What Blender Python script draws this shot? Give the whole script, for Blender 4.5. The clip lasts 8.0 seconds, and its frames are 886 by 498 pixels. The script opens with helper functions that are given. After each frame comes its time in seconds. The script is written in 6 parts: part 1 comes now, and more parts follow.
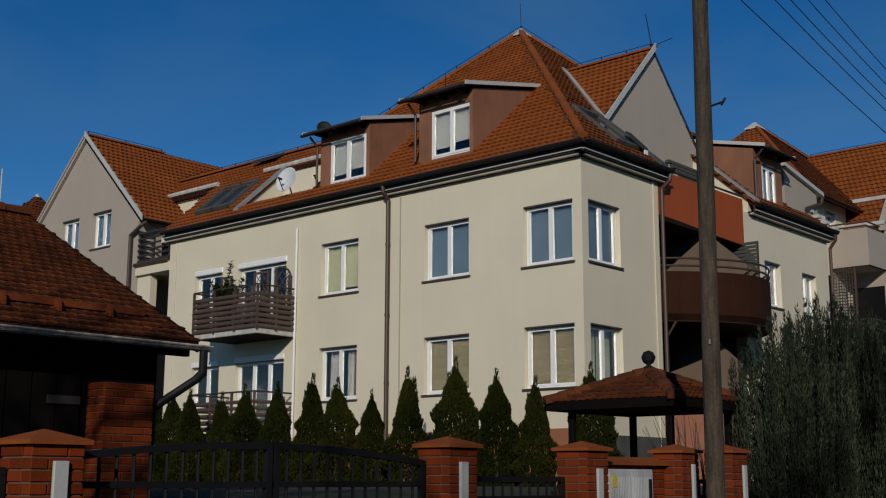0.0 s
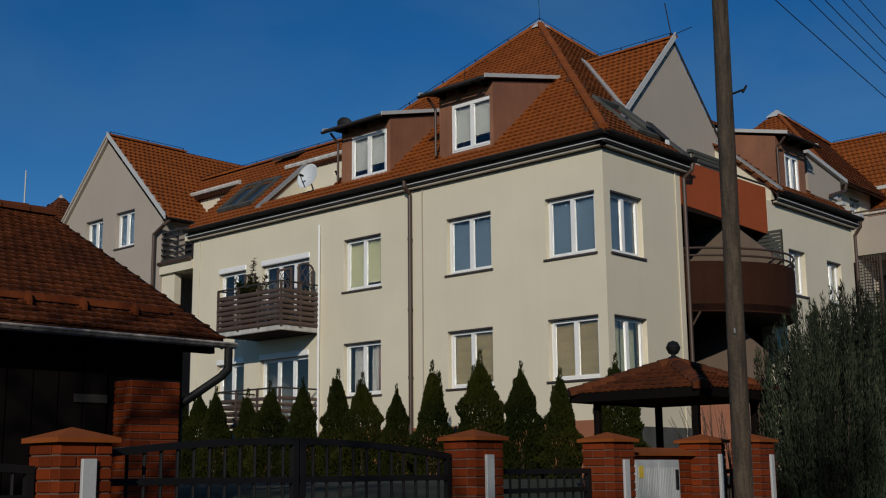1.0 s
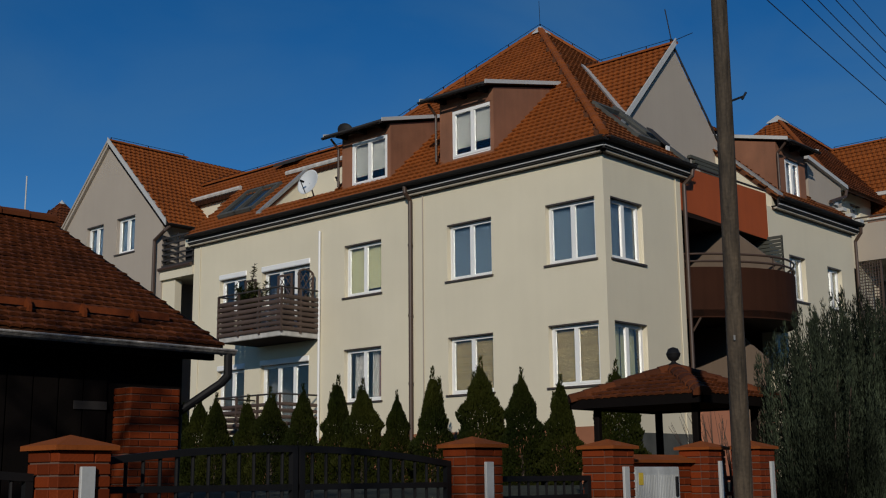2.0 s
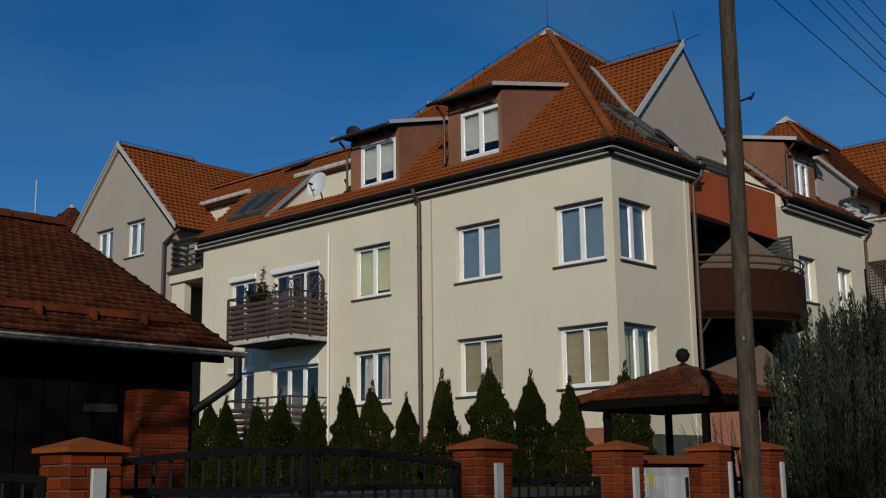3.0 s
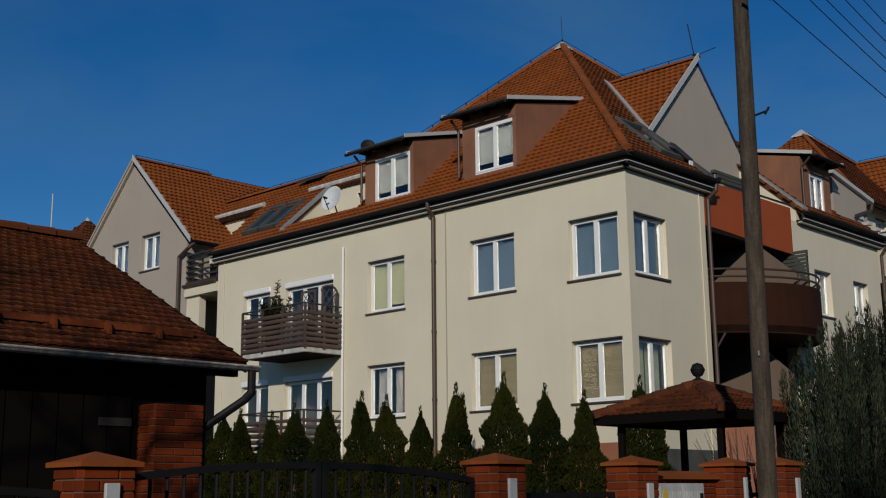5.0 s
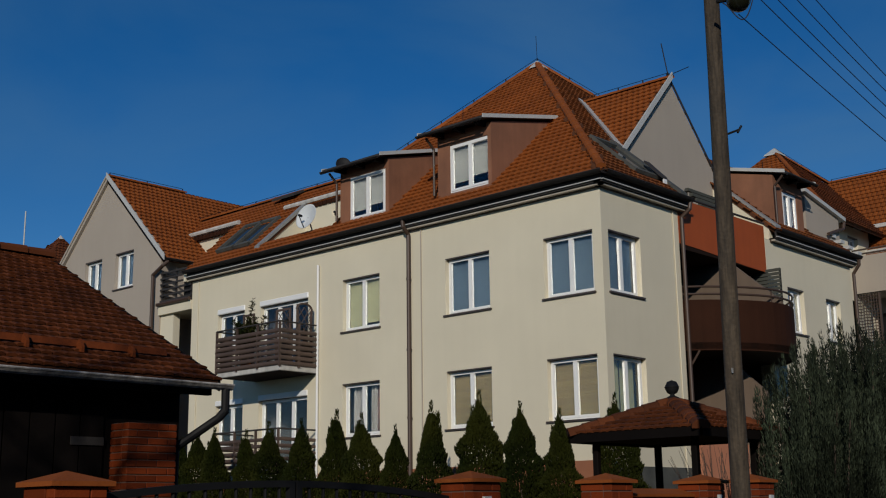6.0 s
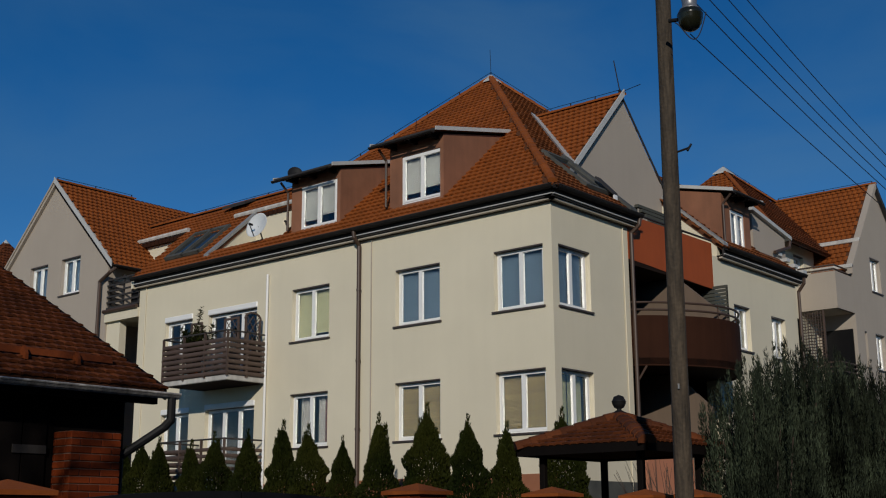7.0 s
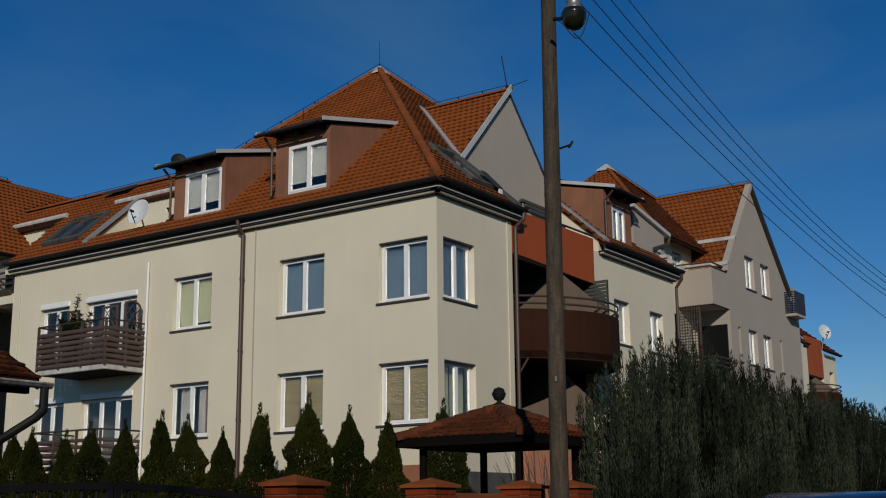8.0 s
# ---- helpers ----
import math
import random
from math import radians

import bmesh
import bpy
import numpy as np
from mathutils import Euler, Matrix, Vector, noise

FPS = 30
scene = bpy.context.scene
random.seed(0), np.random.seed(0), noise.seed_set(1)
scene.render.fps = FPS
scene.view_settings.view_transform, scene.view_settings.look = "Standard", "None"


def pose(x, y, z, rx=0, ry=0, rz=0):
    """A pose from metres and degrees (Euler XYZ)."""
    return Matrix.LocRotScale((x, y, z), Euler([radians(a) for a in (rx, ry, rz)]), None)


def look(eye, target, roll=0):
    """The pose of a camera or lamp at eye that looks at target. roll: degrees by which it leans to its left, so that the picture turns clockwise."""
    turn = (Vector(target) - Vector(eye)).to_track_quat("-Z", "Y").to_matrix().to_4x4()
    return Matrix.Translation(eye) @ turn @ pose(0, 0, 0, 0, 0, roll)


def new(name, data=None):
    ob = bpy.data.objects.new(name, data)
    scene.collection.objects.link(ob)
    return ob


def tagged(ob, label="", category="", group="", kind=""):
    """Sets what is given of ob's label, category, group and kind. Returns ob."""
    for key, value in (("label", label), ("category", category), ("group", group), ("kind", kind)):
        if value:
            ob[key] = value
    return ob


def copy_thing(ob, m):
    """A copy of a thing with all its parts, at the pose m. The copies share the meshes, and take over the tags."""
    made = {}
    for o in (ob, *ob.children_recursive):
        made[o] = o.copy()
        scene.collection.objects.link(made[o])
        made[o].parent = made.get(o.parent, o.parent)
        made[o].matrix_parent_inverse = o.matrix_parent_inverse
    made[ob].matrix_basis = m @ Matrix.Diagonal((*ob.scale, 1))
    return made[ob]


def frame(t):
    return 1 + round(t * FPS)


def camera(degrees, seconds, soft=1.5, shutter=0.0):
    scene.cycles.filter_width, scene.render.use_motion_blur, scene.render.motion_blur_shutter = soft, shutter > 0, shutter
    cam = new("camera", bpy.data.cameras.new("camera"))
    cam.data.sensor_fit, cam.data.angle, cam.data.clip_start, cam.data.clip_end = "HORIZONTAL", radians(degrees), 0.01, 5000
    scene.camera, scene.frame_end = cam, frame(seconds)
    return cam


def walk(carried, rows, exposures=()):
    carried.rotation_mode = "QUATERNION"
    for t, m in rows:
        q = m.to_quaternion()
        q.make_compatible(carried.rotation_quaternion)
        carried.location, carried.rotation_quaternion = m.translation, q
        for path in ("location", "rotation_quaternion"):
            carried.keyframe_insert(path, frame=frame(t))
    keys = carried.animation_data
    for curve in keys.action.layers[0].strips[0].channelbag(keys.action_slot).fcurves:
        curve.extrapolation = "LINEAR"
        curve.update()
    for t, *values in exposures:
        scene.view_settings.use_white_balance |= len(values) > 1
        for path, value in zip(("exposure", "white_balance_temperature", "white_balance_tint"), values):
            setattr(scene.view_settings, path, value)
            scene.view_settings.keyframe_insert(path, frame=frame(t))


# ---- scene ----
cam = camera(41.0, 8.0, soft=1.15)
EXPOSURE = -0.70
PATH = [
    (0.0, pose(14.685, -21.259, 1.600, 100.964, -0.156, 41.445)),
    (0.5, pose(14.680, -21.267, 1.583, 101.198, 0.515, 42.274)),
    (1.0, pose(14.683, -21.255, 1.593, 100.688, 0.603, 42.690)),
    (2.5, pose(14.699, -21.248, 1.608, 101.065, 0.607, 42.778)),
    (3.0, pose(14.707, -21.261, 1.599, 101.060, 0.746, 43.198)),
    (3.5, pose(14.722, -21.291, 1.597, 101.406, 0.996, 44.406)),
    (4.0, pose(14.725, -21.282, 1.600, 100.959, 1.001, 44.774)),
    (4.5, pose(14.716, -21.275, 1.598, 101.110, 0.737, 44.602)),
    (5.0, pose(14.709, -21.253, 1.610, 101.714, 0.563, 43.877)),
    (6.5, pose(14.719, -21.248, 1.603, 102.874, 0.698, 41.723)),
    (7.0, pose(14.723, -21.259, 1.606, 103.120, 0.343, 40.173)),
    (7.5, pose(14.749, -21.264, 1.599, 102.814, 0.400, 38.385)),
    (8.0, pose(14.778, -21.260, 1.605, 102.656, 0.578, 34.627)),
]
walk(cam, PATH, exposures=((0.0, EXPOSURE), (8.0, EXPOSURE)))

# ---------------------------------------------------------------- world and light
SUN_WAY = Vector((-0.80, 1.14, -0.53)).normalized()      # the way sunlight travels
world = bpy.data.worlds.new("sky")
scene.world = world
world.use_nodes = True
wn = world.node_tree
for n in list(wn.nodes):
    wn.nodes.remove(n)
w_out = wn.nodes.new("ShaderNodeOutputWorld")
w_bg = wn.nodes.new("ShaderNodeBackground")
w_sky = wn.nodes.new("ShaderNodeTexSky")
w_sky.sky_type = "NISHITA"
w_sky.sun_disc = False
w_sky.sun_elevation = math.asin(-SUN_WAY.z)
w_sky.sun_rotation = math.atan2(-SUN_WAY.x, -SUN_WAY.y)
w_sky.air_density, w_sky.dust_density, w_sky.ozone_density = 0.82, 0.0, 3.6
w_bg.inputs["Strength"].default_value = 0.062
w_hs = wn.nodes.new("ShaderNodeHueSaturation")
w_hs.inputs["Hue"].default_value, w_hs.inputs["Saturation"].default_value, w_hs.inputs["Value"].default_value = 0.505, 1.30, 1.62
wn.links.new(w_sky.outputs[0], w_hs.inputs["Color"])
# faint high cirrus
w_co, w_map, w_ci = wn.nodes.new("ShaderNodeTexCoord"), wn.nodes.new("ShaderNodeMapping"), wn.nodes.new("ShaderNodeTexNoise")
w_map.inputs["Scale"].default_value = (1.6, 1.2, 3.4)
w_map.inputs["Rotation"].default_value = (0.3, 0.5, 0.2)
w_ci.inputs["Scale"].default_value, w_ci.inputs["Detail"].default_value, w_ci.inputs["Distortion"].default_value = 2.2, 7.0, 0.6
w_rng, w_mix = wn.nodes.new("ShaderNodeMapRange"), wn.nodes.new("ShaderNodeMix")
w_rng.inputs["From Min"].default_value, w_rng.inputs["From Max"].default_value = 0.42, 0.78
w_rng.inputs["To Min"].default_value, w_rng.inputs["To Max"].default_value = 0.0, 0.30
w_mix.data_type = "RGBA"
w_mix.inputs[7].default_value = (2.5, 4.9, 7.0, 1.0)
wn.links.new(w_co.outputs["Generated"], w_map.inputs["Vector"])
wn.links.new(w_map.outputs[0], w_ci.inputs["Vector"])
wn.links.new(w_ci.outputs["Fac"], w_rng.inputs["Value"])
wn.links.new(w_rng.outputs[0], w_mix.inputs[0])
wn.links.new(w_hs.outputs[0], w_mix.inputs[6])
wn.links.new(w_mix.outputs[2], w_bg.inputs["Color"])
wn.links.new(w_bg.outputs[0], w_out.inputs["Surface"])
sun = new("sun", bpy.data.lights.new("sun", "SUN"))
sun.data.energy, sun.data.angle, sun.data.color = 3.8, radians(0.6), (1.0, 0.93, 0.82)
sun.matrix_world = look((30, -60, 40), Vector((30, -60, 40)) + SUN_WAY)

# ---------------------------------------------------------------- materials
def material(name, color, rough=0.8, vary=0.12, scale=3.0, fine=60.0, bump=0.15, metal=0.0, random_by="", spread=0.15, stain=0.0, spec=0.5):
    """A procedural surface: colour with coarse and fine variation, grain relief, optional random per piece and run-off stains."""
    m = bpy.data.materials.new(name)
    m.use_nodes = True
    t = m.node_tree
    b = t.nodes["Principled BSDF"]
    b.inputs["Roughness"].default_value = rough
    b.inputs["Metallic"].default_value = metal
    b.inputs["Specular IOR Level"].default_value = spec
    co = t.nodes.new("ShaderNodeTexCoord")
    def noise_node(s, detail=4.0, stretch=None):
        n = t.nodes.new("ShaderNodeTexNoise")
        n.inputs["Scale"].default_value, n.inputs["Detail"].default_value = s, detail
        if stretch:
            mp = t.nodes.new("ShaderNodeMapping")
            mp.inputs["Scale"].default_value = stretch
            t.links.new(co.outputs["Object"], mp.inputs["Vector"])
            t.links.new(mp.outputs["Vector"], n.inputs["Vector"])
        else:
            t.links.new(co.outputs["Object"], n.inputs["Vector"])
        return n
    def scaled(src, lo, hi):
        r = t.nodes.new("ShaderNodeMapRange")
        r.inputs["From Min"].default_value, r.inputs["From Max"].default_value = 0.25, 0.75
        r.inputs["To Min"].default_value, r.inputs["To Max"].default_value = lo, hi
        t.links.new(src, r.inputs["Value"])
        return r.outputs["Result"]
    def product(a, c):
        q = t.nodes.new("ShaderNodeMath")
        q.operation = "MULTIPLY"
        t.links.new(a, q.inputs[0])
        t.links.new(c, q.inputs[1])
        return q.outputs[0]
    coarse, grain = noise_node(scale), noise_node(fine, 6.0)
    v = product(scaled(coarse.outputs["Fac"], 1 - vary, 1 + vary), scaled(grain.outputs["Fac"], 1 - vary * 0.6, 1 + vary * 0.6))
    if stain:
        v = product(v, scaled(noise_node(1.0, 5.0, (5.0, 5.0, 0.35) if stain < 0.5 else (34.0, 34.0, 1.3)).outputs["Fac"], 1 - stain, 1 + stain * 0.4))
    if random_by == "object":
        v = product(v, _ranged(t, t.nodes.new("ShaderNodeObjectInfo").outputs["Random"], 1 - spread, 1 + spread))
    elif random_by == "island":
        v = product(v, _ranged(t, t.nodes.new("ShaderNodeNewGeometry").outputs["Random Per Island"], 1 - spread, 1 + spread))
    mix = t.nodes.new("ShaderNodeVectorMath")
    mix.operation = "SCALE"
    mix.inputs[0].default_value = color
    t.links.new(v, mix.inputs["Scale"])
    t.links.new(mix.outputs[0], b.inputs["Base Color"])
    if bump:
        bp = t.nodes.new("ShaderNodeBump")
        bp.inputs["Strength"].default_value, bp.inputs["Distance"].default_value = bump, 0.01
        t.links.new(grain.outputs["Fac"], bp.inputs["Height"])
        t.links.new(bp.outputs["Normal"], b.inputs["Normal"])
    return m


def _ranged(t, src, lo, hi):
    r = t.nodes.new("ShaderNodeMapRange")
    r.inputs["To Min"].default_value, r.inputs["To Max"].default_value = lo, hi
    t.links.new(src, r.inputs["Value"])
    return r.outputs["Result"]


def leaf_material(name, color, other, spread=0.35, contrast=2.0):
    """Foliage: two tones mixed in patches by noise over world position."""
    m = material(name, color, 0.65, 0.25, 1.6, 25.0, 0.0, 0.0, "island", spread, spec=0.08)
    b = m.node_tree.nodes["Principled BSDF"]
    t = m.node_tree
    src = b.inputs["Base Color"].links[0].from_socket
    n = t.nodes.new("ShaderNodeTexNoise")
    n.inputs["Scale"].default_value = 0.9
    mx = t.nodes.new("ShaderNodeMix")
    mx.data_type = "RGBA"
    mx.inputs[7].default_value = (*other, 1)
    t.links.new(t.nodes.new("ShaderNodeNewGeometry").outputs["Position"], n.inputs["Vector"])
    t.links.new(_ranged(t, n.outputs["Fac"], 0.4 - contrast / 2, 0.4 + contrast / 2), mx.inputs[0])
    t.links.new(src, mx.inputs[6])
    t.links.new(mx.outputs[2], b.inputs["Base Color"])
    return m


def glass_material():
    m = bpy.data.materials.new("window_glass")
    m.use_nodes = True
    b = m.node_tree.nodes["Principled BSDF"]
    b.inputs["Base Color"].default_value = (0.86, 0.9, 0.92, 1)
    b.inputs["Roughness"].default_value = 0.02
    b.inputs["IOR"].default_value = 1.5
    b.inputs["Transmission Weight"].default_value = 1.0
    return m


STUCCO = material("beige_stucco", (0.70, 0.635, 0.48), 0.9, 0.055, 0.55, 90.0, 0.3, stain=0.018)
TAUPE = material("taupe_stucco", (0.40, 0.345, 0.285), 0.9, 0.04, 0.7, 90.0, 0.25, stain=0.025)
DORMER = material("brown_stucco", (0.25, 0.108, 0.058), 0.85, 0.22, 1.3, 70.0, 0.25, stain=0.15)
# near-black: the deep shade inside loggias and recesses is put into the colour
LOGGIA_SHADE = material("loggia_shade_render", (0.018, 0.010, 0.007), 0.9, 0.1, 1.5, 60.0, 0.15, spec=0.1)
PARTITION = material("brown_taupe_render", (0.16, 0.115, 0.082), 0.9, 0.08, 0.8, 80.0, 0.25, stain=0.1)
ORANGE = material("rust_orange_panel", (0.37, 0.070, 0.010), 0.75, 0.07, 1.5, 60.0, 0.15, stain=0.1)
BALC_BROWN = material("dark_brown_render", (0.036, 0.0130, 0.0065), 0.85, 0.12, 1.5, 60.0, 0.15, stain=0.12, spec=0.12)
TILE = material("clay_tile", (0.245, 0.064, 0.009), 0.75, 0.16, 0.7, 40.0, 0.3, random_by="island", spread=0.10, spec=0.3)
TILE_ONE = material("clay_tile_single", (0.245, 0.064, 0.009), 0.75, 0.16, 0.7, 40.0, 0.3, random_by="object", spread=0.10, spec=0.3)
# weathered tile for shed and far roofs; also the dark tone for shaded slopes
OLD_SHADED_TILE = material("weathered_shaded_clay_tile", (0.100, 0.026, 0.006), 0.8, 0.28, 0.9, 40.0, 0.4, random_by="island", spread=0.3, spec=0.25)
OLD_TILE_ONE = material("weathered_clay_tile_single", (0.100, 0.026, 0.006), 0.8, 0.28, 0.9, 40.0, 0.4, random_by="object", spread=0.3, spec=0.25)
# clay tile in a darker, browner tone for the street slopes
STREET_TILE = material("darker_clay_tile", (0.165, 0.050, 0.012), 0.8, 0.26, 0.8, 40.0, 0.3, random_by="island", spread=0.22, spec=0.25)
DECK = material("roof_underlay", (0.09, 0.028, 0.007), 0.9)
SKYLIGHT = material("weathered_skylight_frame", (0.075, 0.075, 0.065), 0.7, 0.25, 3.0, 40.0, 0.1)
WHITE = material("white_pvc", (0.82, 0.82, 0.80), 0.35, 0.03, 2.0, 30.0, 0.0)
WEATHERED = material("weathered_grey_brown_paint", (0.42, 0.37, 0.30), 0.7, 0.2, 2.0, 40.0, 0.1)
WHITE_METAL = material("white_sheet_metal", (0.50, 0.50, 0.48), 0.45, 0.08, 1.5, 30.0, 0.0)
GREY_METAL = material("grey_zinc_flashing", (0.33, 0.33, 0.32), 0.5, 0.14, 2.0, 40.0, 0.05, 0.3)
DARK_METAL = material("dark_brown_gutter", (0.042, 0.038, 0.036), 0.6, 0.15, 2.0, 40.0, 0.05, 0.0, spec=0.2)
BROWN_METAL = material("brown_downpipe", (0.062, 0.036, 0.024), 0.5, 0.12, 2.0, 40.0, 0.05)
IRON = material("black_iron", (0.010, 0.010, 0.011), 0.6, 0.2, 3.0, 60.0, 0.1, spec=0.2)
SILL = material("dark_sill_metal", (0.06, 0.045, 0.04), 0.5, 0.1, 2.0, 40.0, 0.0)
PLANK = material("brown_stained_wood", (0.078, 0.050, 0.038), 0.65, 0.2, 2.5, 50.0, 0.25, random_by="object", spread=0.15)
# dark timber taken down to near black, so it holds eave shade too
DARK_SHADED_WOOD = material("dark_shaded_timber", (0.005, 0.0035, 0.003), 0.8, 0.2, 2.5, 50.0, 0.25, spec=0.1)
POLE_WOOD = material("weathered_pole_wood", (0.076, 0.056, 0.036), 0.85, 0.38, 1.6, 30.0, 0.8, stain=0.72)
MOTTLED = material("mottled_pale_gutter", (0.34, 0.32, 0.30), 0.7, 0.55, 9.0, 40.0, 0.2)
CONCRETE = material("painted_concrete", (0.55, 0.53, 0.49), 0.85, 0.12, 2.5, 60.0, 0.2, stain=0.3)
BRICK = material("red_clinker_brick", (0.155, 0.026, 0.005), 0.75, 0.18, 2.5, 70.0, 0.3, random_by="object", spread=0.28, spec=0.15)
SNOW_GUARD = material("rusty_orange_sheet", (0.135, 0.030, 0.006), 0.7, 0.3, 4.0, 40.0, 0.1, spec=0.2)
PLINTH = material("red_brown_plinth", (0.30, 0.12, 0.06), 0.8, 0.12, 2.0, 60.0, 0.2)
MORTAR = material("mortar", (0.13, 0.075, 0.055), 0.95, 0.1, 4.0, 90.0, 0.3)
CAP = material("orange_clay_cap", (0.25, 0.066, 0.014), 0.8, 0.2, 2.0, 60.0, 0.3, spec=0.15)
GLASS = glass_material()
INSIDE = material("room_plaster", (0.10, 0.095, 0.09), 0.9, 0.05, 1.0, 40.0, 0.0)
# blue sheet behind the glass that stands in for the mirrored sky
BLIND_SKY = material("sky_reflection_blind", (0.05, 0.08, 0.11), 0.8, 0.05, 1.0, 60.0, 0.0)
BLIND_GREEN = material("pale_green_blind", (0.24, 0.235, 0.13), 0.8, 0.05, 1.0, 60.0, 0.0)
BLIND_GREY = material("grey_net_curtain", (0.22, 0.22, 0.20), 0.9, 0.08, 2.0, 60.0, 0.0)
BAMBOO = material("bamboo_blind", (0.155, 0.115, 0.048), 0.8, 0.12, 1.5, 60.0, 0.1, random_by="island", spread=0.2)
CURTAIN = material("white_curtain", (0.19, 0.18, 0.165), 0.9, 0.06, 2.0, 60.0, 0.0)
RED_CURTAIN = material("red_pattern_curtain", (0.075, 0.030, 0.020), 0.9, 0.5, 8.0, 30.0, 0.0)
DISH = material("pale_dish_enamel", (0.66, 0.68, 0.68), 0.4, 0.05, 3.0, 40.0, 0.0)
BOWL = material("dark_olive_glass", (0.012, 0.013, 0.007), 0.22, 0.1, 4.0, 40.0, 0.0)
LAMP_METAL = material("dull_lamp_metal", (0.30, 0.30, 0.30), 0.4, 0.2, 4.0, 40.0, 0.1, 0.6)
CABLE = material("black_cable", (0.02, 0.02, 0.022), 0.6, 0.05)
THUJA = leaf_material("thuja_leaf", (0.008, 0.013, 0.0015), (0.030, 0.032, 0.004), 0.5)
# the near-black second tone paints shaded depth between the plumes
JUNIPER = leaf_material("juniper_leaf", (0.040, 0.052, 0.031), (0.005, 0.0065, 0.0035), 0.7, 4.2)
BARK = material("bark", (0.08, 0.055, 0.04), 0.9, 0.2, 4.0, 60.0, 0.5)
LAWN = material("rough_grass", (0.017, 0.022, 0.009), 0.95, 0.3, 0.8, 30.0, 0.5)
ASPHALT = material("asphalt", (0.055, 0.055, 0.055), 0.9, 0.15, 0.6, 120.0, 0.3)
PAVER = material("grey_paving", (0.24, 0.23, 0.21), 0.9, 0.12, 1.2, 80.0, 0.3, random_by="object", spread=0.1)
CAR_PAINT = material("dark_blue_car_paint", (0.02, 0.045, 0.13), 0.2, 0.04, 2.0, 30.0, 0.0, 0.3)
CAR_GLASS = material("tinted_car_glass", (0.02, 0.025, 0.03), 0.05, 0.02, 1.0, 20.0, 0.0)
RUBBER = material("tyre_rubber", (0.02, 0.02, 0.02), 0.85)
CABINET = material("grey_meter_cabinet", (0.50, 0.52, 0.52), 0.5, 0.1, 2.0, 40.0, 0.05, stain=0.3)
YELLOW = material("yellow_sticker", (0.7, 0.5, 0.05), 0.6)
DARK_PANE = material("dark_recess_panel", (0.010, 0.010, 0.011), 0.25, 0.05, 1.0, 20.0, 0.0, spec=0.25)
GREEN_GREY = material("weathered_grey_timber", (0.060, 0.062, 0.050), 0.85, 0.15, 2.0, 50.0, 0.2)
BLUE_IRON = material("blue_black_iron", (0.012, 0.02, 0.045), 0.5, 0.1)
TERRACOTTA = material("salmon_wall", (0.50, 0.20, 0.11), 0.85, 0.08, 1.5, 60.0, 0.2)
FAR_GREEN = leaf_material("far_tree_leaf", (0.05, 0.06, 0.035), (0.07, 0.06, 0.04))

# ---------------------------------------------------------------- mesh helpers
def thing(name, label, category, group="", kind="", at=(0, 0, 0)):
    ob = new(name)
    ob.empty_display_size = 0.2
    ob.matrix_basis = Matrix.Translation(at)
    return tagged(ob, label, category, group, kind)


def link_mesh(name, me, mat, parent=None, label="", kind=""):
    if mat is not None and not me.materials:
        me.materials.append(mat)
    ob = new(name, me)
    if parent is not None:
        ob.parent = parent
    return tagged(ob, label=label, kind=kind)


def part(name, bm, mat, parent, label="", kind="", smooth=False):
    me = bpy.data.meshes.new(name)
    bmesh.ops.recalc_face_normals(bm, faces=bm.faces)
    bm.to_mesh(me)
    bm.free()
    if smooth:
        me.polygons.foreach_set("use_smooth", [True] * len(me.polygons))
    return link_mesh(name, me, mat, parent, label, kind)


def box(bm, x0, x1, y0, y1, z0, z1, m=None):
    vs = [bm.verts.new((x, y, z)) for x in (x0, x1) for y in (y0, y1) for z in (z0, z1)]
    for q in ((0, 1, 3, 2), (4, 6, 7, 5), (0, 4, 5, 1), (2, 3, 7, 6), (0, 2, 6, 4), (1, 5, 7, 3)):
        bm.faces.new([vs[i] for i in q])
    if m is not None:
        bmesh.ops.transform(bm, matrix=m, verts=vs)
    return vs


def bevel_all(bm, w=0.01):
    bmesh.ops.bevel(bm, geom=list(bm.edges), offset=w, segments=1, affect="EDGES", profile=0.5)
    return bm


def slab(bm, pts, off):
    """A prism: the polygon pts and its copy moved by off."""
    a = [bm.verts.new(p) for p in pts]
    b = [bm.verts.new(Vector(p) + Vector(off)) for p in pts]
    bm.faces.new(a)
    bm.faces.new(b[::-1])
    for i in range(len(a)):
        j = (i + 1) % len(a)
        bm.faces.new((a[i], a[j], b[j], b[i]))


def tube(bm, p0, p1, r0, r1=None, n=10):
    p0, p1 = Vector(p0), Vector(p1)
    r1 = r0 if r1 is None else r1
    q = (p1 - p0).to_track_quat("Z", "Y").to_matrix()
    rings = []
    for p, r in ((p0, r0), (p1, r1)):
        rings.append([bm.verts.new(p + q @ Vector((r * math.cos(2 * math.pi * i / n), r * math.sin(2 * math.pi * i / n), 0))) for i in range(n)])
    for i in range(n):
        j = (i + 1) % n
        bm.faces.new((rings[0][i], rings[0][j], rings[1][j], rings[1][i]))
    bm.faces.new(rings[0][::-1])
    bm.faces.new(rings[1])


